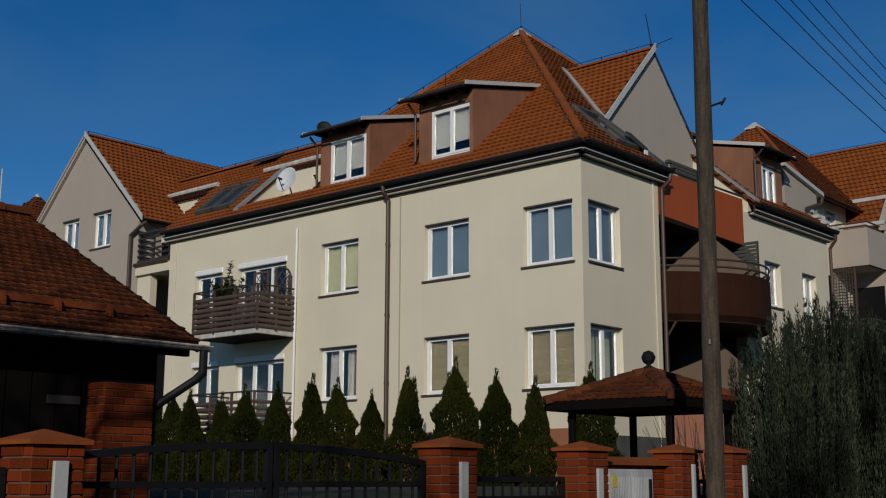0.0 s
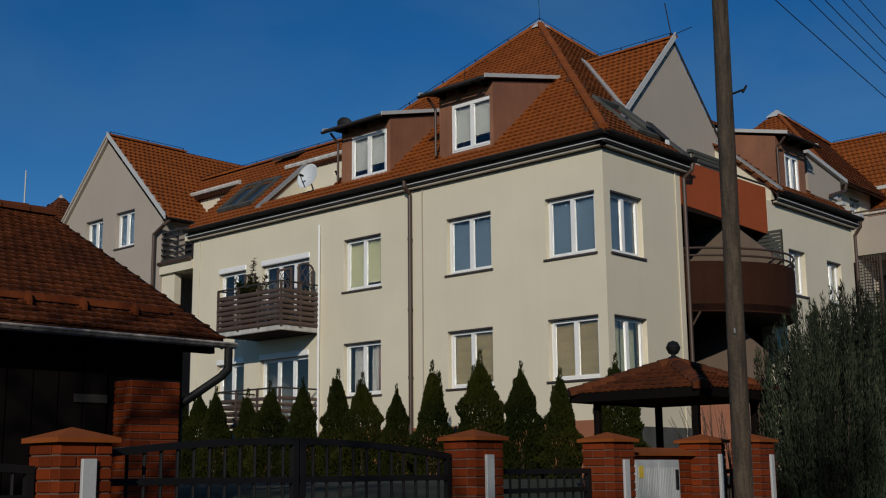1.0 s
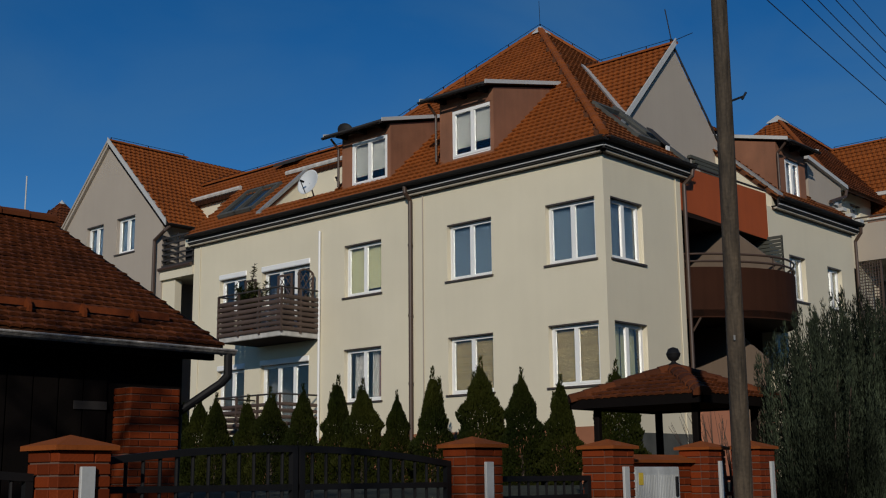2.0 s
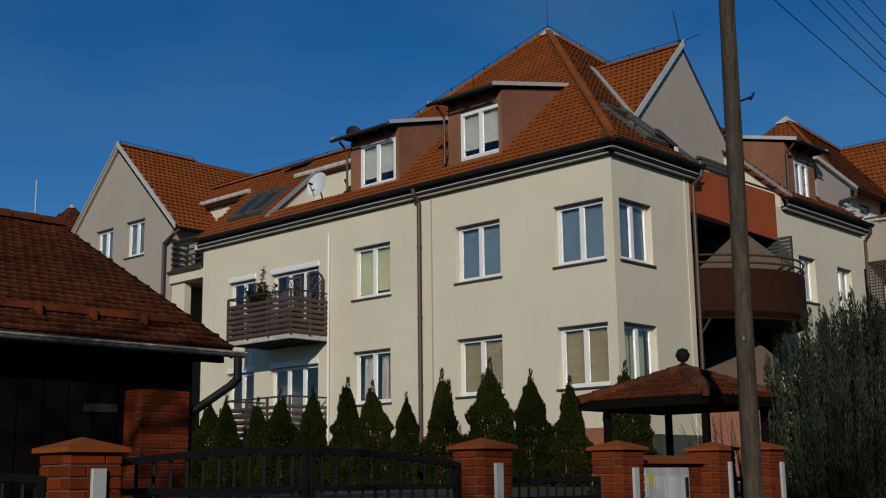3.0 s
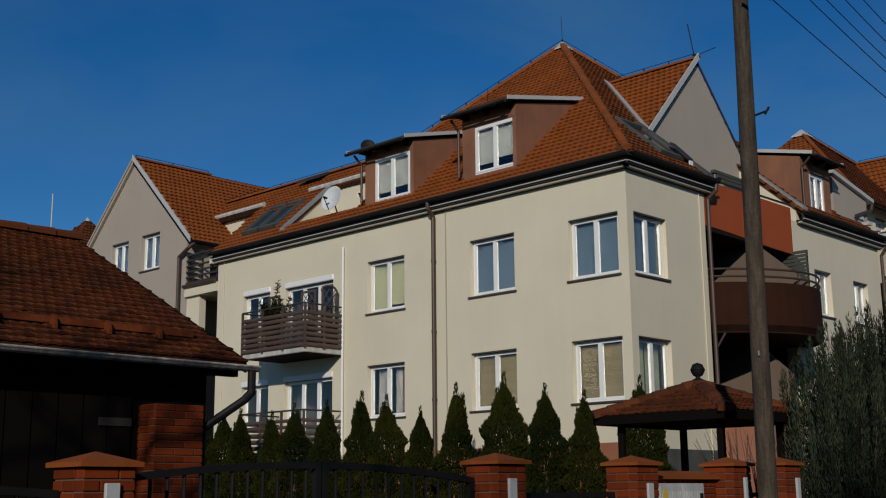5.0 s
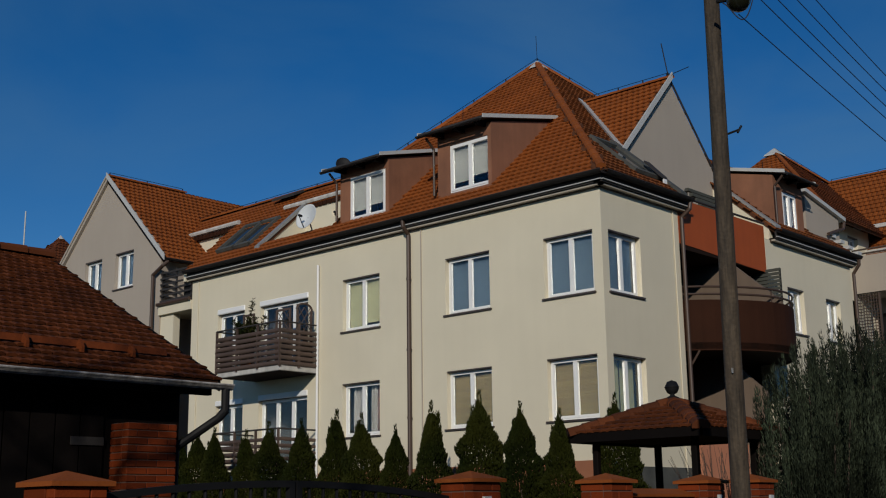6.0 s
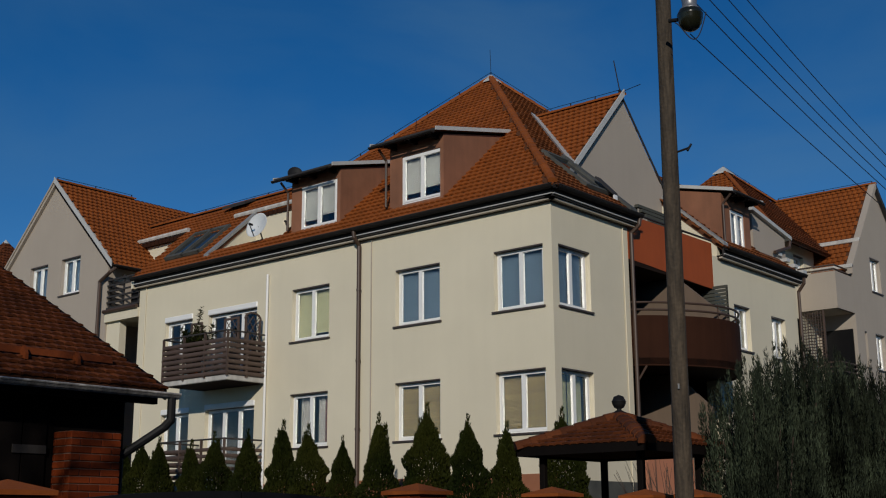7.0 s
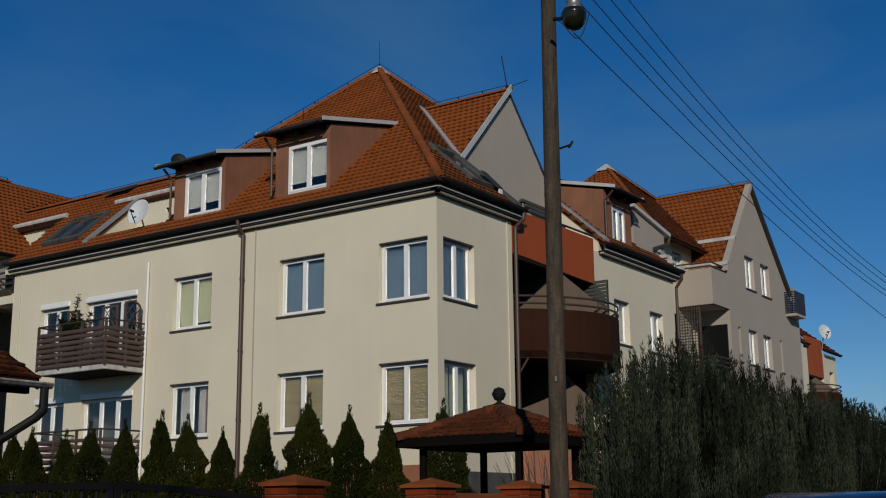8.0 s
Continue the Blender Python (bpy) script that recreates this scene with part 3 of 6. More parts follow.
A_POLY = [(-15.4, -0.22), (0.22, -0.22), (-7.09, 7.09), (-9.55, 4.3), (-10.2, RZ_Y), (-20.0, RZ_Y), (-18.2, 1.85), (-15.5, 1.85)]
roof_slope("front_roof_tiles", up3(A_POLY), house, TILE, [up3(TERR), up3(dhole(D1)), up3(dhole(D2)), up3(skyl)], near=(0.5, -0.4, 9.0), lap=0.35)
bp = lambda poly: [(x, y, zb(x)) for x, y in poly]
B_POLY = [(0.22, -0.22), (0.22, 3.45), (-1.68, 3.45), (-4.6, 5.95), (-5.4, 9.0), (-7.09, 7.09)]
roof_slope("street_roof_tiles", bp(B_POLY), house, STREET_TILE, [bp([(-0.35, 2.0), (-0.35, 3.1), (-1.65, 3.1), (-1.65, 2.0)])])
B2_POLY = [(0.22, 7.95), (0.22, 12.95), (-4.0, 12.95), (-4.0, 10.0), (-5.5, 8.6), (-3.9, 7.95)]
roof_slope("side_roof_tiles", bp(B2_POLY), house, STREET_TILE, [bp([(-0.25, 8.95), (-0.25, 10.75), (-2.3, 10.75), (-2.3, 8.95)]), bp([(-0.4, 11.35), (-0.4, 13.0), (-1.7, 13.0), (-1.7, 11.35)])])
# hidden back slopes close the pyramid
bm = bmesh.new()
slab(bm, [(-10.2, RZ_Y, za(RZ_Y)), AP, (-14.6, 14.6, EZ), (-14.6, 9.0, EZ)], (0, 0, -0.1))
slab(bm, [AP, (-5.0, 10.5, 12.6), (-9.2, 10.5, 12.6)], (0, 0, -0.1))
slab(bm, [(-10.2, RZ_Y, za(RZ_Y)), (-14.6, 8.9, EZ), (-21.0, 8.9, EZ), (-21.0, RZ_Y, za(RZ_Y))], (0, 0, -0.1))
part("back_roof", bm, TILE, house)
ridge_tiles(house, (0.20, -0.20, za(-0.2) + 0.02), AP, TILE, r=0.105, lift=0.045, label="hip ridge tiles")
ridge_tiles(house, (-10.2, RZ_Y, za(RZ_Y)), AP, TILE, r=0.11)
ridge_tiles(house, (-21.0, RZ_Y, za(RZ_Y)), (-9.6, RZ_Y, za(RZ_Y)), TILE)
ridge_tiles(house, (-4.9, 9.2, zb(-4.9)), AP, TILE, r=0.11)
# pale metal cap and lightning rod on the peak
bm = bmesh.new()
lathe(bm, [(0.0, 0.17), (0.05, 0.15), (0.40, -0.10), (0.44, -0.16)], 4, Matrix.Translation(AP + Vector((0, 0, -0.02))) @ pose(0, 0, 0, 0, 0, 45))
part("peak_cap", bm, WHITE_METAL, house, "pale sheet metal peak cap")
pipe(house, [AP + Vector((0, 0, 0.2)), AP + Vector((-0.02, 0.0, 1.0))], 0.008, IRON, "lightning_rod")


def lightning_wire(a, b, every=1.1, lift=0.22):
    """A conductor held over a ridge on small standoffs."""
    a, b = Vector(a), Vector(b)
    n = max(2, int((b - a).length / every))
    bm = bmesh.new()
    for i in range(n + 1):
        p = a + (b - a) * (i / n)
        tube(bm, p, p + Vector((0, 0, lift)), 0.020, n=5)
        if i:
            tube(bm, prev, p + Vector((0, 0, lift)), 0.009, n=4)
        prev = p + Vector((0, 0, lift))
    part("lightning_wire", bm, IRON, house)


lightning_wire(AP, (-10.2, RZ_Y, za(RZ_Y)))
lightning_wire(AP, (-4.9, 9.2, zb(-4.9)))
lightning_wire((-9.7, RZ_Y, za(RZ_Y)), (-19.0, RZ_Y, za(RZ_Y)), 2.6, 0.15)


# ---- dormers on the front slope
def dormer(u0, u1, face, yf, z0, ztop, depth, rise, win, blind, parent, plane, left_over=0.3):
    """A shed dormer: front wall with window, two cheeks that end on the slope, rafters, sheet roof with pale fascia."""
    m = face.m()
    wall("dormer_front", Face(face.p(0, 0, -yf), face.u, face.n), u0 + 0.004, u1 - 0.004, z0, ztop - 0.004, [win], DORMER, parent, 0.25, "brown rendered dormer front")
    window(Face(face.p(0, 0, -yf), face.u, face.n), *win, parent, blind=blind, blind_drop=0.76, recess=0.03, sill=False, lintel=False, label="white two-sash dormer window")
    for u in (u0, u1 - 0.12):
        bm = bmesh.new()
        slab(bm, [m @ Vector((u, y, z)) for y, z in ((yf + 0.003, z0 - 0.1), (yf + 0.003, ztop), (yf + depth, ztop + rise), (yf + depth, plane(yf + depth) - 0.1), (yf + 0.6, plane(yf + 0.6) - 0.3))], m.to_3x3() @ Vector((0.12, 0, 0)))
        part("dormer_cheek", bm, DORMER, parent, "brown rendered dormer cheek")
    k = rise / depth
    bm = bmesh.new()
    a, b = yf - 0.42, yf + depth + 0.15
    slab(bm, [m @ Vector(p) for p in ((u0 - left_over, a, ztop - 0.42 * k + 0.06), (u1 + 0.08, a, ztop - 0.42 * k + 0.06), (u1 + 0.08, b, ztop + rise + 0.15 * k + 0.06), (u0 - left_over, b, ztop + rise + 0.15 * k + 0.06))], (0, 0, 0.07))
    part("dormer_roof", bm, DARK_METAL, parent, "dark sheet dormer roof")
    for u in (u0 - left_over - 0.031, u1 + 0.081):
        bm = bmesh.new()
        slab(bm, [m @ Vector((u, y, ztop + (y - yf) * k + dz)) for y, dz in ((a, 0.07), (b, 0.07), (b, 0.17), (a, 0.17))], m.to_3x3() @ Vector((0.03, 0, 0)))
        part("dormer_fascia", bm, WHITE_METAL, parent, "pale metal verge")
    for i in range(3):
        u = u0 + 0.15 + (u1 - u0 - 0.4) * i / 2
        bm = bmesh.new()
        slab(bm, [m @ Vector((u, y, z)) for y, z in ((yf - 0.38, ztop - 0.36 * k - 0.03), (yf - 0.38, ztop - 0.38 * k + 0.058), (yf - 0.004, ztop + 0.058), (yf - 0.004, ztop - 0.11))], m.to_3x3() @ Vector((0.10, 0, 0)))
        part("rafter_end", bm, DARK_SHADED_WOOD, parent)
    pipe(parent, [face.p(u0 - 0.08, ztop - 0.1, -(yf - 0.35)), face.p(u0 - 0.06, ztop - 0.35, -(yf - 0.08)), face.p(u0 - 0.06, z0 + 0.15, -(yf - 0.08))], 0.035, BROWN_METAL)
    gutter(parent, face.p(u0 - left_over, ztop - 0.42 * k + 0.04, -(a - 0.05)), face.p(u1 + 0.05, ztop - 0.42 * k + 0.04, -(a - 0.05)), face.n, r=0.05)


dormer(*D1, FA, 0.28, 9.38, 10.95, 2.9, 0.75, (-8.50, -7.10, 9.46, 10.70), BLIND_GREY, house, za)
dormer(*D2, FA, 0.28, 9.38, 11.12, 2.75, 0.62, (-4.77, -3.40, 9.52, 10.79), BLIND_GREY, house, za)
dormer(8.95, 10.72, FB, 0.28, 9.20, 10.85, 3.0, 0.70, (9.45, 10.35, 9.26, 10.48), BLIND_GREY, house, za, 0.06)

# ---- roof terrace cut into the front slope: beige cheeks, back wall, floor, ledge
for x in (-12.33, -9.25):
    bm = bmesh.new()
    slab(bm, [(x, 0.15, za(0.15) - 0.12), (x, 2.0, za(2.0) - 0.06), (x, 2.0, 9.0), (x, 0.15, 9.0)], (0.10, 0, 0))
    part("terrace_cheek", bm, STUCCO, house, "beige rendered cheek of the roof terrace")
bm = bmesh.new()
box(bm, -12.23, -9.25, 1.9, 2.0, 9.1, za(2.0) - 0.05)
part("terrace_back", bm, STUCCO, house)
bm = bmesh.new()
box(bm, -12.23, -9.25, 0.2, 1.9, 9.05, 9.15)
part("terrace_floor", bm, CONCRETE, house)
bm = bmesh.new()
slab(bm, [(-12.36, 0.05, za(0.05)), (-12.36, 1.98, za(1.98)), (-12.16, 1.98, za(1.98)), (-12.16, 0.05, za(0.05))], (0, 0, 0.10))
part("terrace_verge", bm, GREY_METAL, house, "grey sheet metal verge of the roof terrace")
for x0, x1, y in ((-13.2, -9.2, 2.0), (-18.1, -15.4, 1.9)):
    bm = bmesh.new()
    tube(bm, (x0, y - 0.10, za(y) + 0.02), (x1, y - 0.10, za(y) + 0.02), 0.085, n=8)
    box(bm, x0, x1, y - 0.05, y + 0.25, za(y) - 0.02, za(y) + 0.06)
    part("terrace_ledge", bm, CONCRETE, house, "pale ledge over the roof terrace")
    n = int((x1 - x0) / 0.2)
    for i in range(n):
        bm = bmesh.new()
        box(bm, x0 + 0.2 * i + 0.02, x0 + 0.2 * i + 0.18, y - 0.16, y - 0.02, za(y) - 0.22, za(y) - 0.10)
        part("rafter_end", bm, BALC_BROWN, house)
# end recess by the projecting gable
bm = bmesh.new()
slab(bm, [(-15.5, -0.2, za(-0.2) - 0.1), (-15.5, 1.9, za(1.9) - 0.1), (-15.5, 1.9, 8.7), (-15.5, -0.2, 8.7)], (0.12, 0, 0))
box(bm, -18.0, -15.5, 1.9, 2.05, 7.0, za(1.9) - 0.1)
part("recess_wall", bm, STUCCO, house)
# roof window
bm = bmesh.new()
for a, b, c, d in ((-14.6, -14.5, 0.35, 1.5), (-13.8, -13.7, 0.35, 1.5), (-13.0, -12.9, 0.35, 1.5), (-14.5, -12.95, 0.35, 0.45), (-14.5, -12.95, 1.4, 1.5)):
    slab(bm, [(a, c, za(c) + 0.02), (b, c, za(c) + 0.02), (b, d, za(d) + 0.02), (a, d, za(d) + 0.02)], (0, -0.06, 0.08))
sk = part("roof_window", bm, SKYLIGHT, house, "grey framed pair of roof windows")
bm = bmesh.new()
slab(bm, [(-14.5, 0.45, za(0.45) + 0.03), (-12.95, 0.45, za(0.45) + 0.03), (-12.95, 1.4, za(1.4) + 0.03), (-14.5, 1.4, za(1.4) + 0.03)], (0, -0.01, 0.015))
part("pane", bm, CAR_GLASS, sk)
bm = bmesh.new()
for a, b, c, d in ((2.0, 2.07, -0.35, -1.65), (3.03, 3.1, -0.35, -1.65), (2.07, 3.03, -0.35, -0.45), (2.07, 3.03, -1.55, -1.65)):
    slab(bm, [(c, a, zb(c) + 0.02), (c, b, zb(c) + 0.02), (d, b, zb(d) + 0.02), (d, a, zb(d) + 0.02)], (0.05, 0, 0.07))
sk = part("roof_window", bm, SKYLIGHT, house, "grey framed roof window")
bm = bmesh.new()
slab(bm, [(-0.45, 2.07, zb(-0.45) + 0.03), (-0.45, 3.03, zb(-0.45) + 0.03), (-1.55, 3.03, zb(-1.55) + 0.03), (-1.55, 2.07, zb(-1.55) + 0.03)], (0.01, 0, 0.015))
part("pane", bm, CAR_GLASS, sk)

# its sash stands open on the hinge at the top
bm = bmesh.new()
slab(bm, [(-0.64, 2.88, zb(-0.64) + 0.24), (-0.64, 3.14, zb(-0.64) + 0.24), (-0.16, 3.14, zb(-0.16) + 0.17), (-0.16, 2.88, zb(-0.16) + 0.17)], (0, 0, 0.05))
part("open_sash", bm, DARK_METAL, sk, "dark roof window sash standing open")
bm = bmesh.new()
box(bm, -0.19, -0.155, 2.98, 3.12, zb(-0.16) + 0.02, zb(-0.16) + 0.165)
part("sash_end", bm, WHITE, sk, "white end of the open sash")

# ---- street gable over the loggia
GX, GY, GZ, GS = -1.65, 5.95, 13.29, 1.05
bm = bmesh.new()
slab(bm, [(GX, GY, GZ - 0.05), (GX, 3.4, GZ - 0.05 - GS * 2.55), (GX, 3.3, 7.8), (GX, 8.1, 7.8), (GX, 8.5, GZ - 0.05 - GS * 2.55)], (-0.3, 0, 0))
part("gable_wall", bm, TAUPE, house, "taupe rendered gable wall")
for s in (-1, 1):
    lo = 3.1
    vx, vd = (GX + 0.10, 0.04) if s < 0 else (GX + 0.005, 0.03)
    roof_slope("gable_roof_tiles", [(GX - 0.12, GY + s * lo, GZ - GS * lo), (-7.0, GY + s * lo, GZ - GS * lo), (-7.0, GY, GZ), (GX - 0.12, GY, GZ)], house, TILE)
    bm = bmesh.new()
    slab(bm, [(vx, GY, GZ + (0.17 if s < 0 else 0.06)), (vx, GY + s * 2.75, GZ + (0.17 if s < 0 else 0.06) - GS * 2.75), (vx, GY + s * 2.75, GZ - 0.03 - GS * 2.75), (vx, GY, GZ - 0.03)], (vd, 0, 0))
    part("verge_board", bm, WHITE_METAL if s < 0 else DARK_METAL, house, "pale metal verge of the gable")
    if s > 0:
        continue
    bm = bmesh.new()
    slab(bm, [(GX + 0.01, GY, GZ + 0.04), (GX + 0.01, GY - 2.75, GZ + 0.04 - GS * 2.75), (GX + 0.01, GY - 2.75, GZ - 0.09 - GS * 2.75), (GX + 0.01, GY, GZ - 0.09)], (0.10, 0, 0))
    part("verge_soffit", bm, DARK_SHADED_WOOD, house)
ridge_tiles(house, (-6.0, GY, GZ), (GX + 0.1, GY, GZ), TILE)
lightning_wire((-5.0, GY, GZ), (GX, GY, GZ), 0.8, 0.18)
bm = bmesh.new()
slab(bm, [(-4.7, 5.9, zb(-4.7) + 0.05), (-4.55, 6.05, zb(-4.55) + 0.05), (-1.6, 3.55, zb(-1.6) + 0.05), (-1.7, 3.3, zb(-1.7) + 0.05)], (0.03, -0.03, 0.05))
part("valley_flashing", bm, WHITE_METAL, house, "pale valley flashing")
bm = bmesh.new()
slab(bm, [(-1.8, 3.15, zb(-1.8) + 0.05), (-1.8, 3.42, zb(-1.8) + 0.05), (0.2, 3.42, zb(0.2) + 0.05), (0.2, 3.15, zb(0.2) + 0.05)], (0, 0, 0.08))
part("verge_flashing", bm, SKYLIGHT, house, "dull grey verge flashing beside the terrace")
bm = bmesh.new()
slab(bm, [(-1.8, 7.98, zb(-1.8) + 0.05), (-1.8, 8.25, zb(-1.8) + 0.05), (0.2, 8.25, zb(0.2) + 0.05), (0.2, 7.98, zb(0.2) + 0.05)], (0, 0, 0.08))
part("verge_flashing", bm, GREY_METAL, house, "grey verge flashing beside the terrace")
# walls beside the terrace under the slopes
for y in (3.05, 7.98):
    bm = bmesh.new()
    slab(bm, [(-0.012, y, 7.93), (-0.012, y, zb(0) - 0.1), (-1.7, y, zb(-1.7) - 0.1), (-1.7, y, 7.93)], (0, 0.2, 0))
    part("terrace_side_wall", bm, STUCCO, house)
# antenna
bm = bmesh.new()
tube(bm, (GX - 0.05, GY + 0.14, GZ - 0.1), (GX - 0.15, GY - 0.04, GZ + 1.08), 0.015, n=6)
tube(bm, (GX - 0.05, GY + 0.05, GZ + 0.12), (GX + 0.12, GY + 0.92, GZ + 0.58), 0.012, n=6)
box(bm, GX - 0.11, GX - 0.03, GY + 0.07, GY + 0.15, GZ + 0.1, GZ + 0.2)
part("antenna", bm, IRON, house, "thin black antenna on the gable")

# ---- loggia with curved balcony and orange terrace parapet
# back, sides and slabs get the shade of the loggia as colour
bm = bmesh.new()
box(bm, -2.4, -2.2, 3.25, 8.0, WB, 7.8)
part("loggia_back", bm, LOGGIA_SHADE, house)
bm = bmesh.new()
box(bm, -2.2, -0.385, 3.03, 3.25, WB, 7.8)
part("loggia_side", bm, LOGGIA_SHADE, house)
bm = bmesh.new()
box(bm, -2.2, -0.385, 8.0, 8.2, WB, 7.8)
part("loggia_side", bm, LOGGIA_SHADE, house)
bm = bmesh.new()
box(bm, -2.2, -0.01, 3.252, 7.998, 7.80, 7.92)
part("terrace_slab", bm, LOGGIA_SHADE, house)
bm = bmesh.new()
bot = [(0.06 * math.sin(math.pi * k / 12), 3.27 + 4.37 * k / 12, 7.86 + 0.06 * math.cos(math.pi * k / 12)) for k in range(13)]
slab(bm, [(0.0, 3.27, 9.05), *[(0.0, p[1], p[2]) for p in bot], (0.0, 7.64, 9.08)], (-0.10, 0, 0))
part("terrace_parapet", bm, ORANGE, house, "rust-orange solid terrace parapet")
bm = bmesh.new()
tube(bm, (0.0, 3.3, 9.12), (0.0, 7.64, 9.15), 0.03, n=8)
part("parapet_rail", bm, DARK_METAL, house)
# slatted screen of grey boards on the terrace
for y in (5.6, 7.0):
    bm = bmesh.new()
    box(bm, -1.16, -1.10, y, y + 0.06, 7.92, 9.95)
    part("screen_post", bm, GREEN_GREY, house)
for i in range(5):
    bm = bmesh.new()
    box(bm, -0.6 - 0.12 * i, -0.5 - 0.12 * i, 5.5, 7.2, 9.22 + 0.16 * i, 9.30 + 0.16 * i)
    part("screen_board", bm, GREEN_GREY, house)

ARC = [(1.40 * math.sin(math.pi * k / 20) ** 0.8, 3.3 + 4.75 * k / 20) for k in range(21)]
balc = tagged(new("curved_balcony"), "dark brown curved balcony")
balc.parent = house
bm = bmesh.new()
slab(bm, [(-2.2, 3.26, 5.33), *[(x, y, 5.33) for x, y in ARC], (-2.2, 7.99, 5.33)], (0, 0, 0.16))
part("balcony_slab", bm, LOGGIA_SHADE, balc)
bm = bmesh.new()
for (x0, y0), (x1, y1) in zip(ARC, ARC[1:]):
    slab(bm, [(x0, y0, 5.30), (x1, y1, 5.30), (x1, y1, 6.52), (x0, y0, 6.52)], (-0.05, 0, 0))
bmesh.ops.remove_doubles(bm, verts=bm.verts, dist=0.001)
part("balcony_parapet", bm, BALC_BROWN, balc, "dark brown curved solid parapet")
for z in (6.66, 6.84):
    bm = bmesh.new()
    sweep(bm, [(x - 0.02, y, z) for x, y in ARC], 0.028)
    part("balcony_rail", bm, BROWN_METAL, balc, "brown tubular rail")
for k in range(0, 21, 4):
    bm = bmesh.new()
    tube(bm, (ARC[k][0] - 0.03, ARC[k][1], 6.5), (ARC[k][0] - 0.03, ARC[k][1], 6.86), 0.018, n=6)
    part("rail_post", bm, BROWN_METAL, balc)
screen = tagged(new("privacy_screen"), "grey weathered slatted privacy screen")
screen.parent = house
for z in range(9):
    bm = bmesh.new()
    box(bm, -0.50, 0.42, 7.56, 7.585, 6.98 + 0.10 * z, 7.06 + 0.10 * z)
    part("slat", bm, GREEN_GREY, screen)
for x in (-0.4, 0.37):
    bm = bmesh.new()
    box(bm, x, x + 0.05, 7.588, 7.62, 5.5, 7.86)
    part("post", bm, DARK_SHADED_WOOD, screen)
bm = bmesh.new()
tube(bm, (0.06, 3.42, 4.98), (0.24, 3.5, 5.3), 0.028, n=8)
part("bracket", bm, BROWN_METAL, house, "diagonal bracket")
# partition walls that divide the balcony between two flats
bm = bmesh.new()
slab(bm, [(-2.2, 5.62, 5.49), (1.34, 5.62, 5.49), (1.34, 5.62, 6.62), (0.0, 5.62, 7.79), (-2.2, 5.62, 7.79)], (0, 0.12, 0))
part("partition_wall", bm, PARTITION, house, "taupe balcony partition with a sloped top")
bm = bmesh.new()
slab(bm, [(-2.2, 5.62, 1.3), (0.78, 5.62, 1.3), (0.78, 5.62, 4.42), (0.36, 5.62, 4.80), (-0.15, 5.62, 5.32), (-2.2, 5.62, 5.32)], (0, 0.12, 0))
part("partition_wall", bm, PARTITION, house, "taupe balcony partition with a sloped top")
# ground floor screens in the loggia
bm = bmesh.new()
box(bm, 0.08, 0.20, 3.42, 7.0, 1.2, 3.15)
part("loggia_low_wall", bm, TERRACOTTA, house, "salmon rendered low wall")

# ---- downpipes
pipe(house, [(-5.9, -0.30, 8.92), (-5.9, -0.28, 8.76), (-5.9, -0.09, 8.58), (-5.9, -0.09, 1.6)], 0.055, BROWN_METAL, label="brown downpipe")
for z in (7.4, 5.6, 3.9):
    bm = bmesh.new()
    tube(bm, (-5.9, -0.09, z), (-5.9, -0.09, z + 0.05), 0.068, n=10)
    part("pipe_clip", bm, BROWN_METAL, house)
pipe(house, [(-5.53, -0.02, 8.7), (-5.53, -0.02, 1.6)], 0.016, TAUPE, "conduit", "thin beige conduit")
pipe(house, [(-9.40, -0.06, 8.32), (-9.40, -0.06, 1.6)], 0.035, WHITE, "vent_pipe", "white vent pipe")
pipe(house, [(-14.95, -0.02, 8.7), (-14.95, -0.02, 1.6)], 0.014, STUCCO, "conduit")
pipe(house, [(0.30, 3.38, 8.92), (0.28, 3.36, 8.74), (0.08, 3.30, 8.55), (0.08, 3.30, 1.6)], 0.05, BROWN_METAL, label="brown downpipe")
pipe(house, [(0.02, 3.0, 8.7), (0.02, 3.0, 2.0)], 0.014, STUCCO, "conduit")
pipe(house, [(0.30, 13.0, 8.92), (0.28, 13.02, 8.74), (0.08, 13.04, 8.5), (0.08, 13.04, 1.6)], 0.05, BROWN_METAL, label="brown downpipe")


